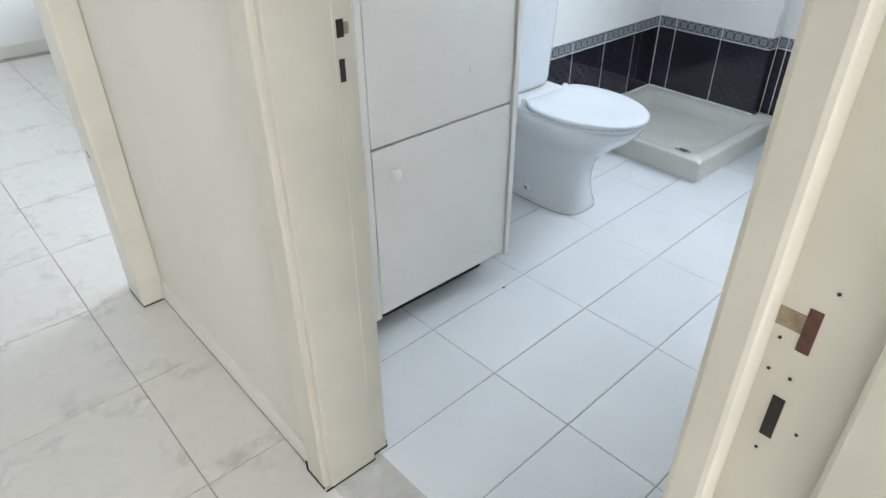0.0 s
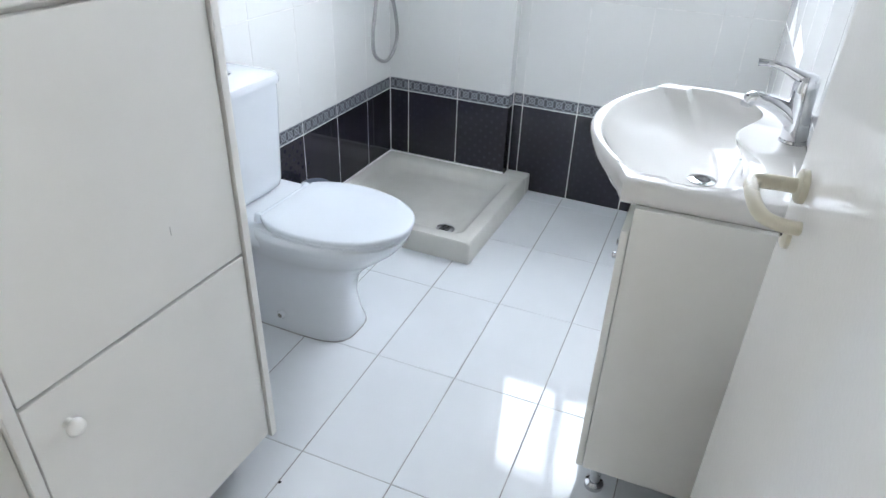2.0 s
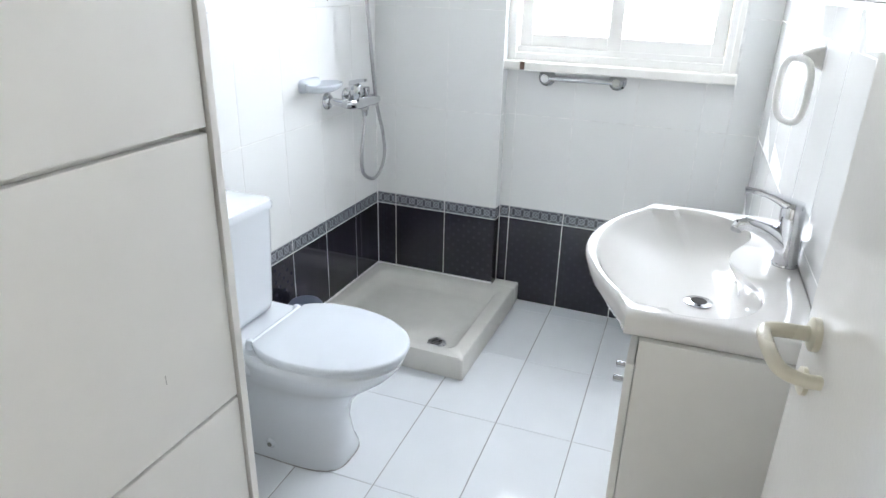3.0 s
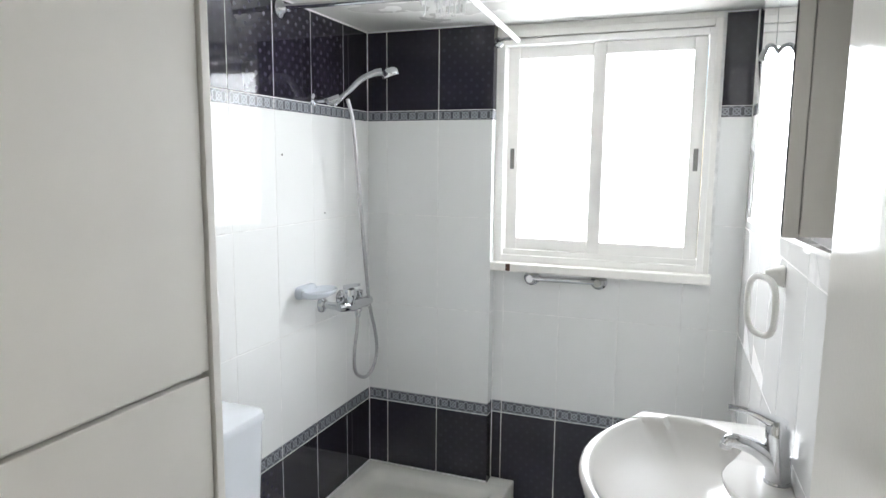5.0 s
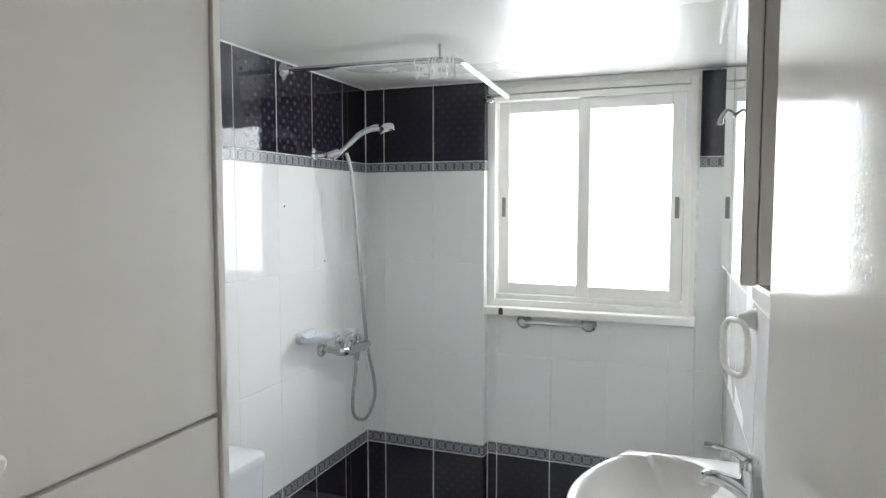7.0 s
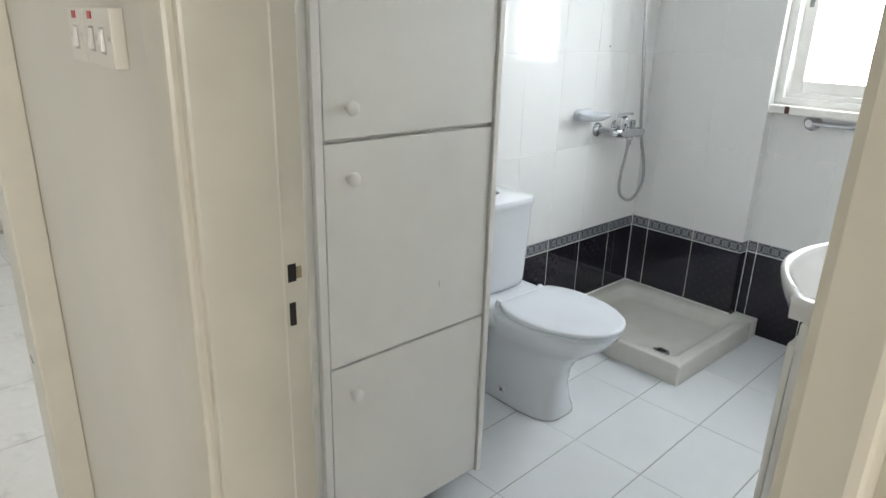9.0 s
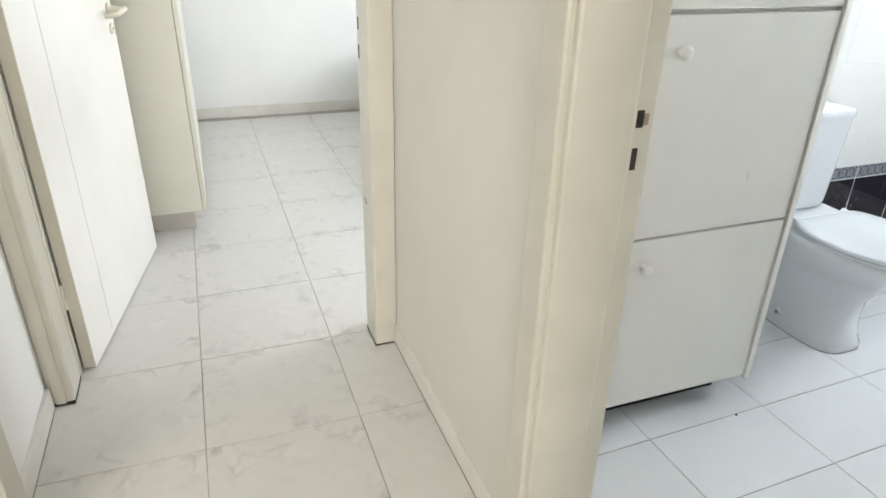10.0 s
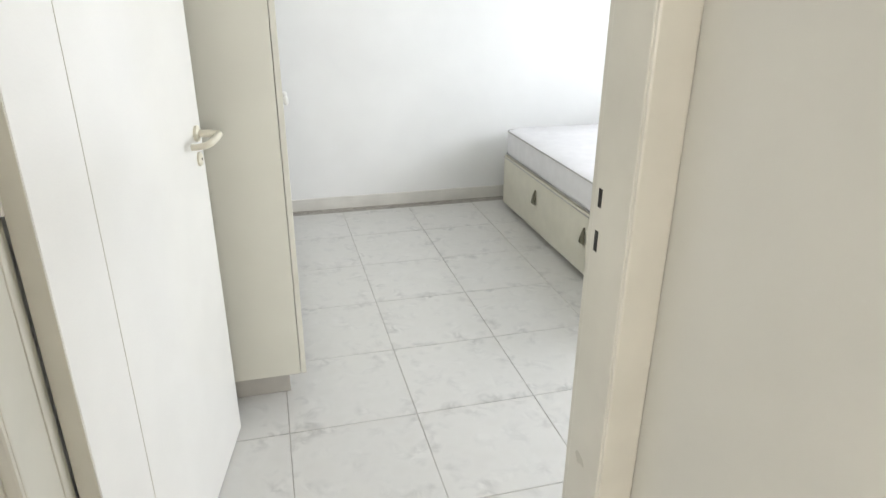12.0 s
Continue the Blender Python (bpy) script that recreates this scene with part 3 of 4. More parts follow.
for x0, y in ((3.988, 1.278), (4.018, 2.046)):
    part("catch", box((x0, y - 0.009, 1.55), (x0 + 0.003, y + 0.009, 1.64), 0.001), CATCH_GREY, win, "grey recessed pull")
sill = structure("window_sill", box((3.925, 1.195, 1.098), (3.9935, 2.117, 1.135), 0.006), SILL_PAINT, "worn white painted window ledge", "window sill")
part("ledge_chip", box((3.9238, 2.02, 1.101), (3.9252, 2.04, 1.133)), RUST, sill, "brown chipped spot")

# ---- tall cupboard beside the bathroom door ----
def knob(parent, at, out, r=0.017):
    return part("knob", disc(at, out, [(0, r * 0.55), (0.008, r * 0.5), (0.014, r * 0.85), (0.019, r), (0.025, r * 0.92), (0.029, r * 0.55)], 20), WHITE_PLASTIC, parent, "round white plastic knob", smooth=True)


cup = thing("tall_cupboard", (1.8, 2.4, 0.0), "tall cream laminate bathroom cupboard with three closed doors", "cupboard")
part("carcass", box((1.535, 2.10, 0.10), (2.082, 2.712, 2.15), 0.002), LAMINATE, cup)
part("side_panel", box((2.0835, 2.074, 0.088), (2.103, 2.713, 2.155), 0.002), LAMINATE, cup)
part("filler_strip", box((1.319, 2.092, 0.088), (1.534, 2.112, 2.155), 0.002), LAMINATE, cup)
part("stile", box((1.535, 2.078, 0.088), (1.556, 2.0995, 2.155), 0.002), LAMINATE, cup)
# Near-black board and strip paint the shade below the cupboard doors.
part("plinth", box((1.36, 2.17, 0.0), (2.06, 2.19, 0.099)), DARK, cup, "recessed plinth blackened in place of shade")
part("painted_bottom_shade", box((1.54, 2.112, 0.089), (2.04, 2.13, 0.0995)), DARK, cup)
for z0, z1, kz in ((0.100, 0.635, 0.558), (0.642, 1.187, 1.108), (1.197, 2.150, 1.265)):
    leaf = part("cupboard_door", box((1.560, 2.080, z0), (2.079, 2.0985, z1), 0.0025), LAMINATE, cup)
    knob(leaf, (1.622, 2.080, kz), (0, -1, 0))
part("scratch", box((1.905, 2.0794, 0.772), (1.9065, 2.0801, 0.79)), PIPING, cup)


def round_rect(x0, x1, y0, y1, r, z, n=5):
    ring = []
    for cx, cy, a0 in ((x1 - r, y1 - r, 0), (x0 + r, y1 - r, 90), (x0 + r, y0 + r, 180), (x1 - r, y0 + r, 270)):
        for k in range(n + 1):
            a = radians(a0 + 90 * k / n)
            ring.append((cx + r * math.cos(a), cy + r * math.sin(a), z))
    return ring


# ---- toilet ----
def egg(cx, y_front, y_back, half, z, steps=40, back_power=2.8, front_power=2.15):
    yc, ring = (y_front + y_back) / 2 + 0.02, []
    for k in range(steps):
        a = 2 * math.pi * k / steps
        c, s = math.cos(a), math.sin(a)
        p = front_power if s < 0 else back_power
        r = (abs(c) ** p + abs(s) ** p) ** (-1 / p)
        ring.append((cx + half * r * c, yc + r * s * ((yc - y_front) if s < 0 else (y_back - yc)), z))
    return ring


TX = 2.662


def lid_ring(grow, z, clip=2.408):
    """The seat's outline: rounded to the front, cut straight along the hinge."""
    return [(x, min(y, clip + grow * 0.3), z) for x, y, z in egg(TX, 1.975 - grow, 2.475, 0.192 + grow, z, 56, 2.1, 2.1)]


toilet = thing("toilet", (TX, 2.4, 0.0), "white porcelain toilet with closed lid and low cistern", "toilet")
bowl = part("bowl", loft([egg(TX, 2.166, 2.56, 0.111, 0.0, back_power=6, front_power=3.6), egg(TX, 2.164, 2.56, 0.112, 0.018, back_power=6, front_power=3.6), egg(TX, 2.176, 2.56, 0.104, 0.05, back_power=6, front_power=3.4),
                    egg(TX, 2.186, 2.56, 0.099, 0.13, back_power=6, front_power=3.0), egg(TX, 2.172, 2.56, 0.102, 0.20, back_power=5, front_power=2.6), egg(TX, 2.135, 2.55, 0.117, 0.255, back_power=4),
                    egg(TX, 2.075, 2.53, 0.146, 0.305, back_power=3.4), egg(TX, 2.020, 2.50, 0.172, 0.350, back_power=3.2), egg(TX, 1.992, 2.49, 0.184, 0.385, back_power=3.2), egg(TX, 1.986, 2.49, 0.186, 0.402, back_power=3.2),
                    egg(TX, 1.994, 2.48, 0.181, 0.410, back_power=3.2)]), PORCELAIN, toilet, smooth=True)
part("rear_shelf", loft([round_rect(TX - w, TX + w, y0, 2.714, 0.05, z) for w, y0, z in ((0.135, 2.40, 0.322), (0.158, 2.36, 0.335), (0.166, 2.35, 0.365), (0.166, 2.35, 0.402), (0.160, 2.356, 0.411))]), PORCELAIN, toilet, smooth=True)
part("seat", loft([lid_ring(-0.012, 0.4115), lid_ring(-0.006, 0.414), lid_ring(-0.005, 0.424)]), SEAT_PLASTIC, toilet, smooth=True)
part("lid", loft([lid_ring(-0.006, 0.4255), lid_ring(0.0, 0.429), lid_ring(0.0, 0.437), lid_ring(-0.004, 0.4415), lid_ring(-0.010, 0.4430, 2.405), lid_ring(-0.09, 0.4434, 2.38)]), SEAT_PLASTIC, toilet, "smooth closed white lid", smooth=True)
hinge = part("seat_hinge", tube([(TX - 0.128, 2.419, 0.432), (TX + 0.128, 2.419, 0.432)], 0.0075, 12), SEAT_PLASTIC, toilet, "white hinge bar", smooth=True)
for dx in (-0.122, 0.122):
    part("hinge_post", disc((TX + dx, 2.428, 0.410), (0, 0, 1), [(0, 0.015), (0.014, 0.014), (0.028, 0.011), (0.032, 0.006)], 16), SEAT_PLASTIC, hinge, smooth=True)
tank = part("cistern", loft([round_rect(TX - w, TX + w, y0, 2.712, r, z) for w, y0, r, z in ((0.112, 2.53, 0.03, 0.411), (0.121, 2.512, 0.035, 0.425), (0.124, 2.505, 0.036, 0.45), (0.134, 2.496, 0.036, 0.70), (0.135, 2.495, 0.036, 0.769))]), PORCELAIN, toilet, smooth=True)
part("cistern_lid", loft([round_rect(TX - w, TX + w, y0, 2.717, r, z) for w, y0, r, z in ((0.135, 2.494, 0.036, 0.7695), (0.142, 2.487, 0.042, 0.772), (0.143, 2.486, 0.042, 0.788), (0.138, 2.491, 0.042, 0.799), (0.10, 2.53, 0.04, 0.806), (0.03, 2.58, 0.03, 0.808))]), PORCELAIN, tank, smooth=True)
part("flush_button", disc((TX, 2.60, 0.806), (0, 0, 1), [(0, 0.022), (0.005, 0.022), (0.008, 0.018)]), CHROME, tank, smooth=True)
part("fixing_socket", disc((TX - 0.088, 2.40, 0.056), (-1, 0, 0), [(0, 0.017), (0.018, 0.016), (0.024, 0.012)], 18), PORCELAIN, bowl, smooth=True)
part("screw_cap", disc((TX - 0.111, 2.40, 0.056), (-1, 0, 0), [(0, 0.0085), (0.003, 0.008), (0.005, 0.005)], 14), CATCH_GREY, bowl, "dark fixing screw cap", smooth=True)
part("floor_joint", loft([egg(TX, 2.1625, 2.56, 0.1135, z, back_power=6, front_power=3.6) for z in (0.0, 0.003)]), GROUT_GREY, bowl, "grey mortar joint at the foot")


bin_ = thing("waste_bin", (3.138, 2.640, 0.0), "small dark grey-blue bin with a domed lid beside the toilet", "bin")
part("body", disc((3.138, 2.640, 0.0), (0, 0, 1), [(0, 0.055), (0.01, 0.058), (0.215, 0.068)], 28), BIN_PLASTIC, bin_, smooth=True)
part("lid", disc((3.138, 2.640, 0.216), (0, 0, 1), [(0, 0.071), (0.012, 0.071), (0.026, 0.060), (0.034, 0.038), (0.037, 0.012)], 28), BIN_PLASTIC, bin_, smooth=True)


# ---- shower tray ----
tray = thing("shower_tray", (3.57, 2.35, 0.0), "worn white square shower tray in the tiled corner", "shower tray")
bm = loft([round_rect(3.217, 3.917, 1.992, 2.7185, 0.010, 0.0), round_rect(3.217, 3.917, 1.992, 2.7185, 0.012, 0.086), round_rect(3.223, 3.914, 1.998, 2.7165, 0.014, 0.094),
           round_rect(3.272, 3.868, 2.048, 2.672, 0.04, 0.094), round_rect(3.285, 3.856, 2.062, 2.66, 0.05, 0.084), round_rect(3.303, 3.84, 2.082, 2.642, 0.06, 0.052), round_rect(3.335, 3.81, 2.115, 2.61, 0.07, 0.043)])
part("basin", bm, TRAY_ENAMEL, tray, smooth=True)
part("rim_end", box((3.915, 1.992, 0.0), (3.9845, 2.107, 0.0945), 0.006), TRAY_ENAMEL, tray, smooth=True)
drain = part("drain", disc((3.372, 2.165, 0.0435), (0, 0, 1), [(0, 0.040), (0.003, 0.040), (0.005, 0.033)], 28), STEEL, tray, "dull metal drain", smooth=True)
for dx in (-0.018, -0.006, 0.006, 0.018):
    part("drain_slot", box((3.372 + dx - 0.003, 2.145, 0.0478), (3.372 + dx + 0.003, 2.185, 0.0492)), DARK, drain)
part("sealant", box((3.222, 2.712, 0.094), (3.918, 2.7195, 0.101), 0.002), GROUT_PALE, tray, "dirty sealant line")
part("sealant", box((3.911, 2.108, 0.094), (3.9185, 2.712, 0.101), 0.002), GROUT_PALE, tray, "dirty sealant line")

# ---- washbasin and its cabinet ----
vanity = thing("vanity_cabinet", (2.7, 1.2, 0.0), "white lacquered cabinet on short metal feet under the washbasin", "cabinet")
part("body", box((2.3725, 1.036, 0.083), (3.0315, 1.325, 0.705), 0.002), VANITY_PAINT, vanity)
for x0, x1 in ((2.344, 2.372), (3.032, 3.066)):
    part("side_panel", box((x0, 1.020, 0.081), (x1, 1.327, 0.810), 0.002), VANITY_PAINT, vanity)
part("back_panel", box((2.3725, 1.020, 0.083), (3.0315, 1.0355, 0.808)), VANITY_PAINT, vanity)
for x0, x1, hx in ((2.345, 2.700, 2.666), (2.703, 3.065, 2.738)):
    leaf = part("cabinet_door", box((x0, 1.3285, 0.083), (x1, 1.345, 0.754), 0.0025), VANITY_PAINT, vanity)
    part("door_knob", disc((hx, 1.345, 0.515), (0, 1, 0), [(0, 0.006), (0.012, 0.006), (0.014, 0.009), (0.032, 0.0095), (0.034, 0.007)], 16), CHROME, leaf, "small chrome knob", smooth=True)
for x in (2.372, 3.025):
    for y in (1.09, 1.292):
        part("foot", disc((x, y, 0.0), (0, 0, 1), [(0, 0.024), (0.012, 0.024), (0.018, 0.014), (0.086, 0.014)], 18), CHROME, vanity, "chrome foot", smooth=True)
BX0, BX1, BY0, BYF, BULGE = 2.352, 3.080, 1.013, 1.374, 1.488
BCX, BCY = 2.722, 1.285


def basin_edge(a, grow=0.0, bow=1.0):
    """Distance from the bowl's middle to the basin's outline in the direction a: straight sides, front bowed out between two flat corners."""
    c, s = math.cos(a), math.sin(a)
    lo, hi_ = 0.0, 1.0
    for _ in range(30):
        m = (lo + hi_) / 2
        x, y = BCX + m * c, BCY + m * s
        t = (x - BCX) / 0.325
        front = BYF + bow * (BULGE - BYF) * max(0.0, 1 - t * t) ** 1.15
        inside = BX0 - grow < x < BX1 + grow and BY0 - grow < y < front + grow
        lo, hi_ = (m, hi_) if inside else (lo, m)
    return lo


def basin_ring(grow, z, bow=1.0, side_z=0.0):
    """The outline at one height; side_z: a higher level for the ends and the back."""
    ring = []
    for k in range(96):
        a = 2 * math.pi * k / 96
        r = basin_edge(a, grow, bow)
        x, y = BCX + r * math.cos(a), BCY + r * math.sin(a)
        end = 1 - max(0.0, 1 - ((x - BCX) / 0.325) ** 2) ** 0.7 if y > BCY else 1.0
        ring.append((x, y, z + max(0.0, side_z - z) * end))
    return ring


def bowl_ring(f, z, dy=0.0, grow=0.0):
    """Outline of the bowl at the fraction f of its width: broad with rounded corners, pushed in at the back by the tap ledge."""
    ring = []
    for k in range(96):
        a = 2 * math.pi * k / 96
        c, s = math.cos(a), math.sin(a)
        p = 2.0 + 0.75 * f
        r = (abs(c) ** p + abs(s) ** p) ** (-1 / p)
        x = (0.334 * f + grow) * r * c
        y = r * s * (0.190 * f + grow if s > 0 else 0.215 * f + grow)
        if s < 0:
            y *= 1 - 0.44 * math.exp(-(x / 0.15) ** 2) * f
        reach = math.hypot(x, y)
        trim_ = (1 + (reach / (basin_edge(math.atan2(y, x)) - 0.020 + grow)) ** 9) ** (-1 / 9) if f > 0.6 and s > 0 else 1.0
        ring.append((BCX + x * trim_, BCY + dy + y * trim_, z))
    return ring


BOWL = [(math.cos(radians(a)) ** 0.8, math.sin(radians(a)) ** 1.25) for a in (6, 13, 20, 27, 34, 41, 48, 55, 62, 69, 76, 82, 86, 89)]
sink = thing("washbasin", (2.73, 1.2, 0.780), "glossy white ceramic washbasin with bowed front", "washbasin")
bm = loft([bowl_ring(f, 0.846 - 0.119 * d, -0.075 * d, 0.004) for f, d in BOWL[:5:-1]]
          + [basin_ring(-0.010, 0.7805, 0.22, 0.8105), basin_ring(-0.005, 0.783, 0.36, 0.812), basin_ring(-0.002, 0.795, 0.68, 0.816), basin_ring(-0.001, 0.822, 0.93, 0.826), basin_ring(0.0, 0.850, 1.0), basin_ring(-0.003, 0.859), basin_ring(-0.010, 0.8625),
             bowl_ring(1.0, 0.8608, 0.0, 0.006), bowl_ring(1.0, 0.858, 0.0, 0.002)]
          + [bowl_ring(f, 0.854 - 0.119 * d, -0.075 * d) for f, d in BOWL])
part("basin", bm, BASIN_CERAMIC, sink, smooth=True)
plug = part("plug_hole", disc((BCX, BCY - 0.075, 0.7362), (0, 0, 1), [(0, 0.033), (0.003, 0.033), (0.005, 0.026)], 24), CHROME, sink, "chrome plug hole", smooth=True)
part("plug_cross", disc((BCX, BCY - 0.075, 0.741), (0, 0, 1), [(0, 0.020), (0.0006, 0.019)], 16), DARK, plug)
part("overflow", box((BCX - 0.014, 1.135, 0.806), (BCX + 0.014, 1.1435, 0.814), 0.002), CHROME, sink, "small overflow slot")

TPX, TPY = 2.730, 1.046
tap = thing("basin_tap", (TPX, TPY, 0.8615), "chrome single-lever mixer tap on the washbasin", "tap")
part("base_ring", disc((TPX, TPY, 0.8605), (0, 0, 1), [(0, 0.0295), (0.006, 0.0295), (0.009, 0.0275)], 28), CHROME, tap, smooth=True)
part("body", disc((TPX, TPY, 0.869), (0, 0.06, 1), [(0, 0.0275), (0.03, 0.0255), (0.07, 0.0250), (0.105, 0.0265), (0.125, 0.0255), (0.138, 0.019), (0.143, 0.008)], 28), CHROME, tap, smooth=True)
part("spout", tube(curve([(TPX, TPY + 0.006, 0.908), (TPX, TPY + 0.04, 0.932), (TPX, TPY + 0.075, 0.944), (TPX, TPY + 0.102, 0.947), (TPX, TPY + 0.112, 0.937)], 6), taper(25, 0.024, 0.020, 0.017, 0.0155, 0.0145), 16), CHROME, tap, smooth=True)
part("aerator", disc((TPX, TPY + 0.112, 0.938), (0, 0.15, -1), [(0, 0.013), (0.010, 0.013), (0.012, 0.010)], 18), STEEL, tap, smooth=True)
part("lever", tube(curve([(TPX, TPY - 0.004, 0.992), (TPX, TPY + 0.024, 1.006), (TPX, TPY + 0.058, 1.019), (TPX, TPY + 0.092, 1.025), (TPX, TPY + 0.112, 1.024)], 6), taper(25, 0.021, 0.015, 0.0095, 0.007, 0.0085), 14), CHROME, tap, "curved chrome lever", smooth=True)
part("pop_up_rod", tube([(TPX, TPY - 0.026, 0.8605), (TPX + 0.002, TPY - 0.024, 0.905), (TPX + 0.003, TPY - 0.023, 0.918), (TPX + 0.003, TPY - 0.023, 0.926)], [0.003, 0.003, 0.0065, 0.005], 10), CHROME, tap, smooth=True)

# cabinet, basin and tap stand along the wall, which runs slightly out of square
SKEW = Matrix.Translation((2.37, 1.377, 0)) @ Matrix.Rotation(0.034, 4, "Z") @ Matrix.Translation((-2.37, -1.377, 0))
for ob in (vanity, sink, tap):
    ob.matrix_basis = SKEW @ ob.matrix_basis

# ---- mirror cabinet, shelf, towel ring on the basin wall ----
mcab = thing("mirror_cabinet", (2.72, 1.06, 1.445), "cream wall cabinet with a mirrored front above the washbasin", "mirror cabinet")
ALONG = Matrix.Translation((2.505, 1.1175, 0)) @ Matrix.Rotation(math.atan(0.042), 4, "Z") @ Matrix.Translation((-2.505, -1.1175, 0))
part("body", box((2.507, 1.027, 1.447), (2.97, 1.0855, 2.093), 0.002, ALONG), LAMINATE, mcab)
for x0, x1 in ((2.503, 2.735), (2.738, 2.972)):
    d = part("mirror_door", box((x0, 1.0875, 1.445), (x1, 1.1145, 2.093), 0.002, ALONG), LAMINATE, mcab)
    part("mirror", box((x0 + 0.003, 1.1146, 1.448), (x1 - 0.003, 1.1175, 2.090), 0, ALONG), MIRROR, d, "clear mirror")
part("lamp_arm", tube(curve([(2.70, 1.124, 1.808), (2.692, 1.134, 1.820), (2.682, 1.146, 1.820), (2.672, 1.156, 1.802), (2.670, 1.158, 1.790)], 5), taper(21, 0.004, 0.004, 0.0055, 0.007), 12), CHROME, mcab, "small curved chrome lamp arm", smooth=True)
structure("ceiling_bulkhead", box((2.0, 1.015, 2.097), (3.26, 1.148, 2.1645), 0.003), BATH_CEIL, "boxed strip under the bathroom ceiling", "ceiling")

shelf = thing("glass_shelf", (2.9, 1.06, 1.415), "narrow white shelf on the wall under the mirror", "shelf")
part("board", loft([[(2.42, 1.026, z), (2.44, 1.036, z), (3.10, 1.110, z), (3.27, 1.122, z), (3.275, 1.06, z)] for z in (1.413, 1.424)]), WHITE_PLASTIC, shelf)

ring_thing = thing("towel_ring", (3.05, 1.05, 1.28), "white plastic towel ring on the basin wall", "towel ring")
mount = part("mount", loft([round_rect(-0.03, 0.03, -0.028, 0.028, 0.012, 0.0), round_rect(-0.024, 0.024, -0.022, 0.022, 0.01, 0.02), round_rect(-0.013, 0.013, -0.012, 0.012, 0.006, 0.045)]), WHITE_PLASTIC, ring_thing, smooth=True)
mount.matrix_parent_inverse = Matrix.Identity(4)
mount.matrix_basis = pose(0, WY(3.05) - 1.05, 0.01, -90, 0, 0)
pts = []
for k in range(40):
    a = 2 * math.pi * k / 40
    c, s_ = math.cos(a), math.sin(a)
    r = (abs(c) ** 3 + abs(s_) ** 3) ** (-1 / 3)
    u, w = 0.068 * r * c, 0.076 * r * s_
    pts.append((3.02 + 0.80 * u, 1.093 + 0.42 * u, 1.213 + w))
part("ring", tube(pts, 0.0085, 10, closed=True), WHITE_PLASTIC, ring_thing, smooth=True)


# ---- sealant between wall tiles and ceiling ----
for a, b in (((1.32, 2.7145, CEIL - 0.006), (3.919, 2.7215, CEIL - 0.0003)), ((3.9145, 2.112, CEIL - 0.006), (3.9215, 2.7145, CEIL - 0.0003)), ((3.922, 2.1045, CEIL - 0.006), (3.986, 2.1115, CEIL - 0.0003)), ((3.9805, 1.09, CEIL - 0.006), (3.9875, 1.204, CEIL - 0.0003))):
    structure("trim", box(a, b, 0.002), GROUT_PALE, "rough white filler line under the ceiling", "trim")

# ---- grab rail, shower, curtain rod ----
rail = thing("towel_rail", (3.98, 1.78, 1.07), "short chrome towel rail under the window", "towel rail")
part("bar", tube([(3.945, 1.932, 1.070), (3.945, 1.638, 1.073)], 0.0105, 14), CHROME, rail, smooth=True)
for y, z in ((1.932, 1.070), (1.638, 1.073)):
    part("flange", disc((3.9855, y, z), (-1, 0, 0), [(0, 0.036), (0.008, 0.036), (0.014, 0.029), (0.026, 0.018), (0.054, 0.016)], 24), CHROME, rail, smooth=True)

mixer = thing("shower_mixer", (3.56, 2.66, 0.96), "chrome wall-mounted shower mixer with lever", "shower mixer")
part("body", tube(curve([(3.478, 2.628, 0.972), (3.50, 2.622, 0.972), (3.56, 2.612, 0.968), (3.66, 2.612, 0.964), (3.715, 2.614, 0.960), (3.728, 2.614, 0.960)], 3), taper(16, 0.016, 0.022, 0.0265, 0.025, 0.022, 0.016), 18), CHROME, mixer, smooth=True)
for x in (3.492, 3.645):
    part("inlet", tube([(x, 2.7185, 0.976), (x, 2.68, 0.976), (x + 0.006, 2.63, 0.970)], [0.015, 0.015, 0.017], 14), CHROME, mixer, smooth=True)
    part("rosette", disc((x, 2.7195, 0.976), (0, -1, 0), [(0, 0.035), (0.008, 0.034), (0.020, 0.021)], 24), CHROME, mixer, smooth=True)
hub = part("lever_hub", disc((3.535, 2.614, 0.980), (0, -0.12, 1), [(0, 0.026), (0.02, 0.025), (0.028, 0.029), (0.055, 0.029), (0.066, 0.024), (0.070, 0.012)], 22), CHROME, mixer, smooth=True)
part("lever", loft([[(3.535 + (y - 2.605) * 0.25 - w, y, z), (3.535 + (y - 2.605) * 0.25 + w, y, z), (3.535 + (y - 2.605) * 0.25 + w * 0.8, y, z + h), (3.535 + (y - 2.605) * 0.25 - w * 0.8, y, z + h)] for y, z, w, h in ((2.634, 1.040, 0.020, 0.018), (2.605, 1.046, 0.024, 0.020), (2.578, 1.056, 0.019, 0.015), (2.556, 1.062, 0.013, 0.010))]), CHROME, hub, "flat chrome lever", smooth=True)
part("diverter", disc((3.625, 2.612, 0.975), (0, 0, 1), [(0, 0.013), (0.022, 0.013), (0.026, 0.017), (0.046, 0.017), (0.050, 0.012)], 18), CHROME, mixer, smooth=True)
part("hose_nut", disc((3.612, 2.612, 0.955), (0, 0, -1), [(0, 0.019), (0.022, 0.019), (0.026, 0.014), (0.048, 0.012)], 16), CHROME, mixer, smooth=True)
part("outlet_nozzle", disc((3.69, 2.612, 0.952), (0, -0.3, -1), [(0, 0.016), (0.016, 0.016), (0.018, 0.012)], 18), STEEL, mixer, smooth=True)

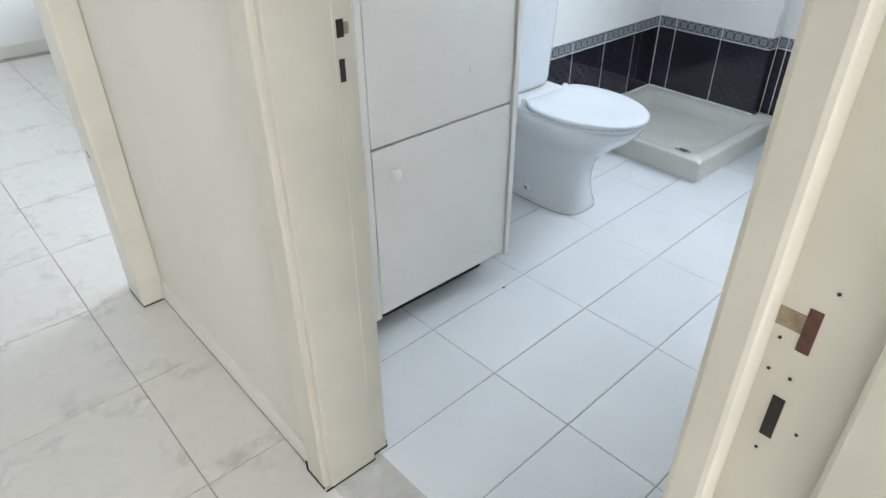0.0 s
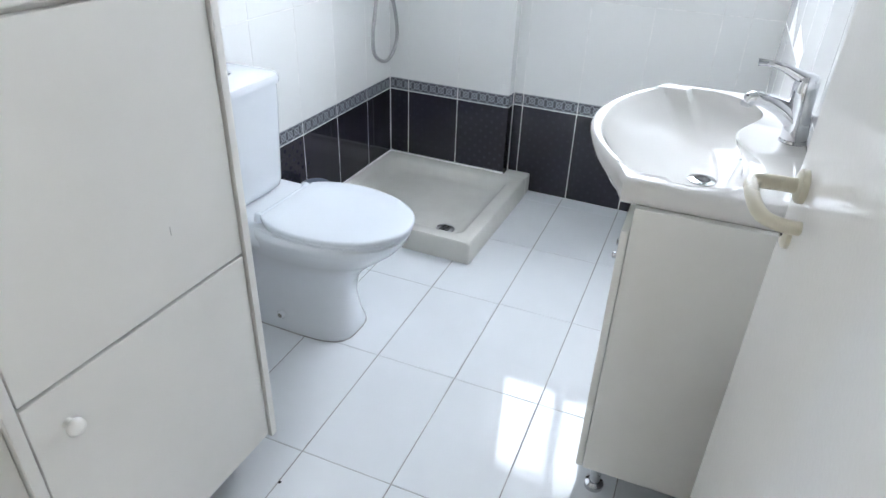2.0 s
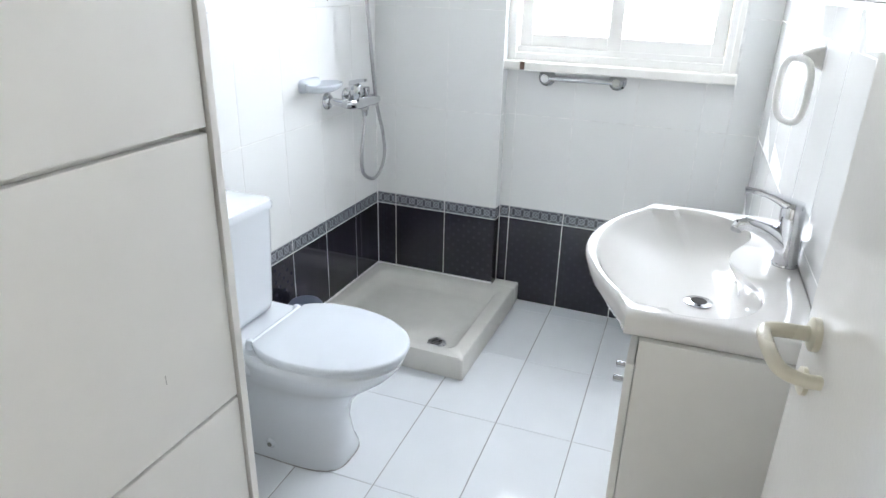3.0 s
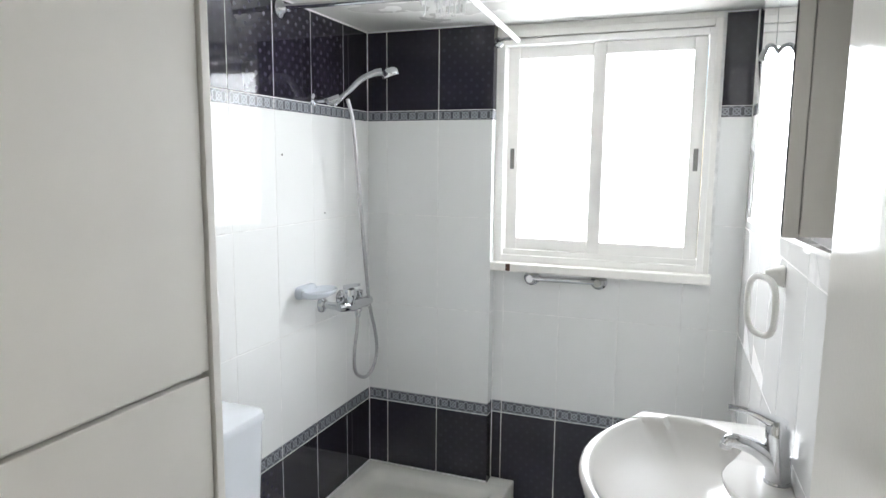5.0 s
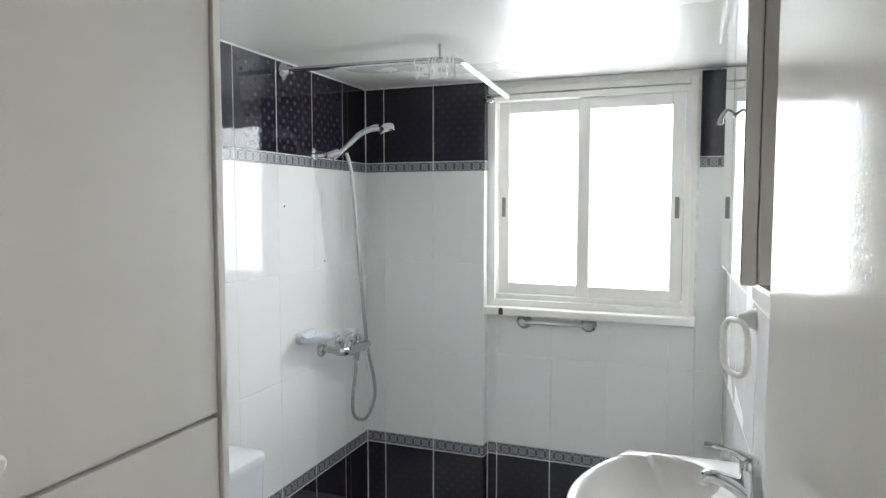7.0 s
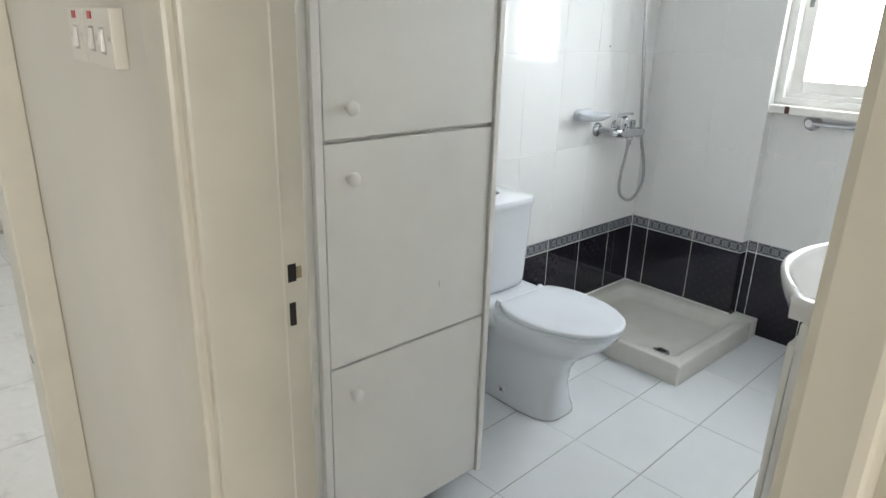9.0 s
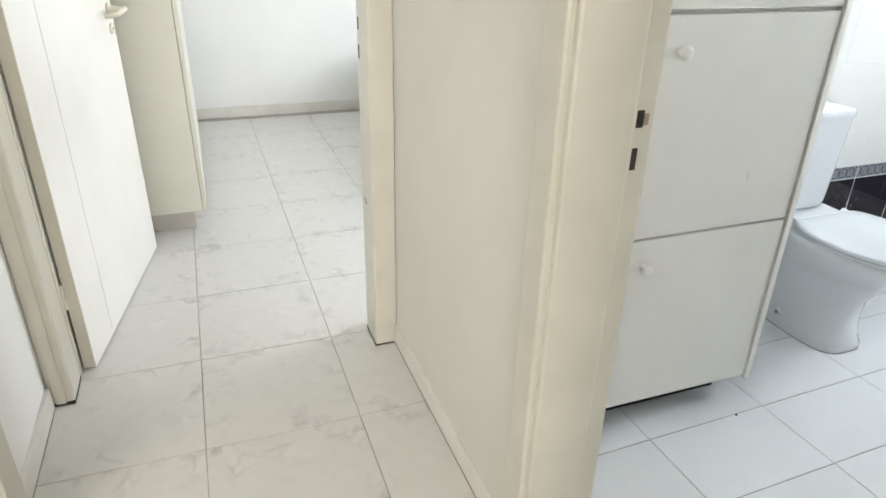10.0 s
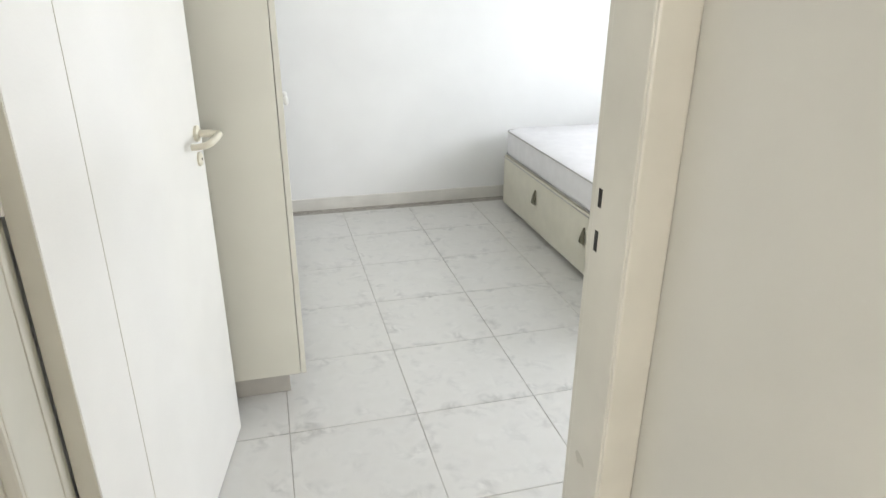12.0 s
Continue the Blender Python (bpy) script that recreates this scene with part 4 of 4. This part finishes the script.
shower = thing("hand_shower", (3.47, 2.66, 1.83), "chrome hand shower with a hanging metal hose", "shower")
part("hose", tube(curve([(3.52, 2.60, 1.825), (3.56, 2.60, 1.75), (3.585, 2.60, 1.62), (3.612, 2.60, 1.45), (3.64, 2.60, 1.28), (3.668, 2.60, 1.10), (3.70, 2.60, 0.94), (3.755, 2.60, 0.80), (3.765, 2.60, 0.70), (3.715, 2.60, 0.637), (3.645, 2.60, 0.625), (3.575, 2.605, 0.67), (3.557, 2.60, 0.76), (3.590, 2.605, 0.85), (3.612, 2.612, 0.925)], 8), 0.0078, 10), HOSE, shower, "ribbed grey metal hose", smooth=True)
holder = part("wall_holder", disc((3.455, 2.7195, 1.82), (0, -1, 0), [(0, 0.026), (0.006, 0.026), (0.012, 0.014), (0.055, 0.012)], 20), CHROME, shower, smooth=True)
part("clip", disc((3.455, 2.655, 1.812), (0.5, -0.5, 0.25), [(0, 0.016), (0.05, 0.017)], 16), CHROME, holder, smooth=True)
part("shower_arm", tube(curve([(3.475, 2.64, 1.80), (3.52, 2.60, 1.855), (3.55, 2.555, 1.905), (3.575, 2.51, 1.93), (3.59, 2.48, 1.937)], 5), [0.011] * 6 + [0.013] * 10 + [0.015] * 5, 14), CHROME, shower, smooth=True)
head = part("spray_head", disc((3.600, 2.455, 1.952), (0.18, -0.3, -1), [(0, 0.018), (0.008, 0.032), (0.025, 0.039), (0.036, 0.036)], 24), CHROME, shower, smooth=True)

soap = thing("soap_dish", (3.345, 2.68, 1.06), "white ceramic soap dish fixed to the shower wall", "soap dish")
rings = []
for z, sc, ext in ((1.030, 0.40, 0.026), (1.036, 0.72, 0.015), (1.048, 0.95, 0.005), (1.062, 1.0, 0.0), (1.068, 0.97, 0.0), (1.066, 0.88, 0.0), (1.055, 0.74, 0.0), (1.050, 0.5, 0.0)):
    rings.append([(3.372 + 0.093 * sc * math.cos(2 * math.pi * k / 36), 2.652 + ext + 0.062 * sc * math.sin(2 * math.pi * k / 36), z) for k in range(36)])
part("dish", loft(rings), SEAT_PLASTIC, soap, smooth=True)
part("back_plate", loft([[(3.365 + sc * (x - 3.365), 2.7195 - d, 1.056 + sc * (z - 1.056)) for x, z, _ in round_rect(3.295, 3.435, 1.030, 1.082, 0.024, 0)] for d, sc in ((0.0, 1.0), (0.012, 0.98), (0.024, 0.8), (0.028, 0.5))]), SEAT_PLASTIC, soap, smooth=True)

rod = thing("shower_curtain_rod", (3.3, 2.4, 2.1), "bright metal L-shaped shower curtain rod hung from the ceiling", "curtain rod")
part("long_bar", tube(curve([(3.235, 2.712, 2.128), (3.215, 2.4, 2.120), (3.205, 2.15, 2.113), (3.20, 2.03, 2.108), (3.215, 1.985, 2.104), (3.26, 1.978, 2.102)], 5), 0.0100, 14), CHROME, rod, smooth=True)
part("short_bar", tube([(3.25, 1.978, 2.102), (3.90, 2.00, 2.086)], 0.0108, 14), ALUMINIUM, rod, smooth=True)
part("wall_flange", disc((3.238, 2.7195, 2.125), (0, -1, 0), [(0, 0.034), (0.006, 0.034), (0.02, 0.018), (0.04, 0.014)], 24), CHROME, rod, smooth=True)
part("end_bracket", tube([(3.86, 2.0, 2.087), (3.865, 2.06, 2.087), (3.90, 2.09, 2.087)], 0.007, 10), CHROME, rod, smooth=True)
part("end_flange", disc((3.9185, 2.088, 2.083), (-1, 0, 0), [(0, 0.022), (0.006, 0.022), (0.016, 0.012)], 20), CHROME, rod, smooth=True)
part("ceiling_stay", tube([(3.202, 2.047, 2.110), (3.202, 2.047, 2.1648)], 0.004, 10), STEEL, rod, "thin metal stay up to the ceiling")


def curtain_hook(at):
    hk = thing("curtain_hook", at, "clear white plastic curtain hook hanging on the rod", "curtain hook", "curtain hooks on the rod")
    x, y, z = at
    pp = [(x + 0.022 * math.sin(a), y, z - 0.005 + 0.022 * math.cos(a)) for a in [radians(-150 + 20 * k) for k in range(14)]]
    pp += [(x + 0.012, y, z - 0.045), (x, y, z - 0.056), (x - 0.010, y, z - 0.048)]
    part("wire", tube(pp, 0.0024, 6), CLEAR_RING, hk)
    return hk


first = curtain_hook((3.203, 2.135, 2.105))
for y, turn in ((2.088, 8), (2.079, -6), (2.070, 4), (2.062, 12), (2.053, -10), (2.030, 5), (2.020, -7), (2.011, 9), (2.002, -3), (1.994, 6)):
    copy_thing(first, pose(3.203, y, 2.102, 0, 0, turn))

# small marks of old fixings on the shower tiles
for x, z in ((3.235, 1.60), (3.53, 1.36)):
    m = thing("wall_plug_hole", (x, 2.7199, z), "small dark screw hole in a shower tile", "hole")
    part("hole", disc((x, 2.7203, z), (0, -1, 0), [(0, 0.0045), (0.001, 0.004)], 10), DARK, m)

# ---- hall: switches ----
for k, (y0, y1, d, red) in enumerate(((2.113, 2.198, 0.010, True), (2.025, 2.110, 0.010, True), (1.936, 2.021, 0.020, False))):
    sw = thing("light_switch", (1.14, (y0 + y1) / 2, 1.365), "white plastic switch plate with a red indicator on the hall wall" if red else "white raised plastic switch plate on the hall wall", "switch", "switches on the hall wall")
    xf = 1.1395 - d
    part("plate", box((xf, y0, 1.365), (1.1397, y1, 1.451), 0.002), SWITCH_PLASTIC, sw)
    yc = (y0 + y1) / 2
    part("rocker", box((xf - 0.005, yc - 0.008, 1.388), (xf + 0.001, yc + 0.008, 1.42), 0.002, Matrix.Translation((xf, yc, 1.404)) @ Matrix.Rotation(radians(7), 4, "Y") @ Matrix.Translation((-xf, -yc, -1.404))), WHITE_PLASTIC, sw)
    part("rocker_gap", box((xf - 0.0012, yc - 0.0105, 1.3845), (xf + 0.0005, yc + 0.0105, 1.4235)), PIPING, sw)
    for dy in (-0.030, 0.030):
        part("screw", disc((xf, yc + dy, 1.408), (-1, 0, 0), [(0, 0.004), (0.0012, 0.0035)], 10), STEEL, sw)
    if red:
        part("indicator", box((xf - 0.002, yc - 0.009, 1.434), (xf + 0.001, yc + 0.009, 1.446), 0.001), RED_LAMP, sw, "red indicator lens")

# ---- bedroom ----
ward = thing("wardrobe", (0.25, 4.8, 0.0), "tall cream laminate wardrobe with closed doors along the wall", "wardrobe")
part("carcass", box((-0.06, 3.944, 0.108), (0.528, 5.45, 2.35), 0.002), WARDROBE, ward)
part("plinth", box((-0.06, 4.004, 0.0), (0.488, 5.40, 0.107), 0.002), PLINTH, ward)
for y0, y1, ky in ((3.945, 4.443, 4.39), (4.447, 4.945, 4.50), (4.949, 5.449, 5.39)):
    leaf = part("wardrobe_door", box((0.530, y0, 0.108), (0.549, y1, 2.35), 0.002), WARDROBE, ward)
    knob(leaf, (0.549, ky, 1.02), (1, 0, 0), 0.018)

bed_base = thing("divan_base", (2.7, 4.9, 0.0), "cream fabric divan bed base with ribbon drawer pulls", "bed base")
part("base", box((1.995, 3.95, 0.035), (3.38, 5.86, 0.365), 0.012), BED_FABRIC, bed_base, smooth=True)
for x, y in ((2.06, 5.80), (2.06, 4.01), (3.30, 5.80), (3.30, 4.01), (2.06, 4.9)):
    part("foot", disc((x, y, 0.0), (0, 0, 1), [(0, 0.022), (0.036, 0.024)], 14), DARK, bed_base, "dark castor foot")
for y in (5.30, 4.65):
    part("ribbon_pull", loft([[(1.994 - d, y - w, z), (1.994 - d, y + w, z), (1.9935 - d - 0.002, y + w, z), (1.9935 - d - 0.002, y - w, z)] for z, w, d in ((0.285, 0.006, 0.0), (0.25, 0.017, 0.008), (0.205, 0.028, 0.012), (0.20, 0.026, 0.011))]), RIBBON, bed_base, "olive ribbon pull")
part("seam", tube([(1.994, 3.96, 0.350), (1.994, 5.85, 0.350)], 0.003, 8), PIPING, bed_base)

mattress = thing("mattress", (2.7, 4.9, 0.366), "plain white mattress with corded edges on the divan", "mattress")
part("body", loft([round_rect(1.998 + g, 3.38 - g, 3.952 + g, 5.862 - g, 0.06, z) for g, z in ((0.02, 0.3665), (0.004, 0.378), (0.0, 0.40), (0.0, 0.51), (0.005, 0.53), (0.03, 0.543), (0.3, 0.548))]), MATTRESS, mattress, smooth=True)
for z in (0.380, 0.528):
    part("piping", tube(round_rect(1.997, 3.381, 3.951, 5.863, 0.06, z), 0.004, 8, closed=True), PIPING, mattress, "grey corded edge", smooth=True)

# ---- tiles ----
LEVELS = [0.0, 0.418, 0.476, 0.903, 1.333, 1.761, 1.806, CEIL]


def wall_tile(u, v):
    return BORDER_TILE if 0.42 < v < 0.47 or 1.765 < v < 1.80 else DARK_TILE if v < 0.42 or v > 1.8 else WHITE_TILE


TT = 0.008
lay_tiles(bath_left, "tile", [1.31, 1.42, 1.672, 1.925, 2.178, 2.432, 2.686, 2.94, 3.193, 3.444, 3.699, 3.919], LEVELS,
          lambda u, v: pose(u, 2.728, v) @ pose(0, 0, 0, 90, 0, 0), TT, wall_tile)
lay_tiles(bath_casing, "tile", [2.109, 2.363, 2.620, 2.719], LEVELS, lambda u, v: pose(3.928, u, v) @ pose(0, 0, 0, 90, 0, -90), TT, wall_tile)
lay_tiles(bath_casing, "tile", [3.919, 3.986], LEVELS, lambda u, v: pose(u, 2.118, v) @ pose(0, 0, 0, 90, 0, 0), TT, wall_tile)


def window_tile(u, v):
    return None if 1.2 < u and v > 1.15 else wall_tile(u, v)


def face_window(u, v):
    return pose(3.994, u, v) @ pose(0, 0, 0, 90, 0, -90)


lay_tiles(wall_window, "tile", [1.195, 1.298, 1.553, 1.808, 2.063, 2.109], [0.0, 0.418, 0.476, 0.903, 1.098], face_window, TT, wall_tile)
lay_tiles(wall_window, "tile", [WY(3.98) + 0.002, 1.195], LEVELS, face_window, TT, wall_tile)
skew = math.degrees(math.atan(0.042))
lay_tiles(wall_basin, "tile", [1.32, 1.48, 1.735, 1.99, 2.245, 2.50, 2.755, 3.01, 3.265, 3.52, 3.775, 3.985], LEVELS,
          lambda u, v: pose(u, WY(u) - 0.008, v) @ pose(0, 0, 0, 90, 0, 180 + skew), TT, wall_tile)

XS = [1.288, 1.712, 2.149, 2.586, 3.023, 3.460, 3.897, 4.10]
YS = [0.70, 0.951, 1.217, 1.483, 1.751, 2.017, 2.283, 2.549, 2.815]
ASKEW = Matrix.Translation((1.712, 1.751, 0)) @ Matrix.Rotation(0.030, 4, "Z") @ Matrix.Translation((-1.712, -1.751, 0))
lay_tiles(bath_floor, "tile", XS, YS, lambda u, v: ASKEW @ pose(u, v, -0.0035), 0.0035, lambda u, v: FLOOR_TILE, 0.0014, 0.0026)
HX = [0.4705 + 0.4485 * k for k in range(-3, 8)]
HY = [2.847 + 0.45 * k for k in range(-6, 8)]


def hall_tile(u, v):
    return None if (u > 1.14 and v < 2.745) or u < -0.3 else MARBLE_TILE


lay_tiles(floor, "tile", [x for x in HX if x < 1.0] + [1.145], [y for y in HY if y < 2.9], lambda u, v: pose(u, v, -0.008), 0.008, hall_tile, 0.0024, 0.0024)
lay_tiles(floor, "tile", HX, [y for y in HY if y > 2.8], lambda u, v: pose(u, v, -0.008), 0.008, hall_tile, 0.0024, 0.0024)

chip = thing("floor_chip", (2.03, 2.022, 0.0), "tiny dark chip at a floor joint", "chip")
part("chip", disc((2.03, 2.022, 0.0), (0, 0, 1), [(0, 0.005), (0.0006, 0.004)], 8), DARK, chip)
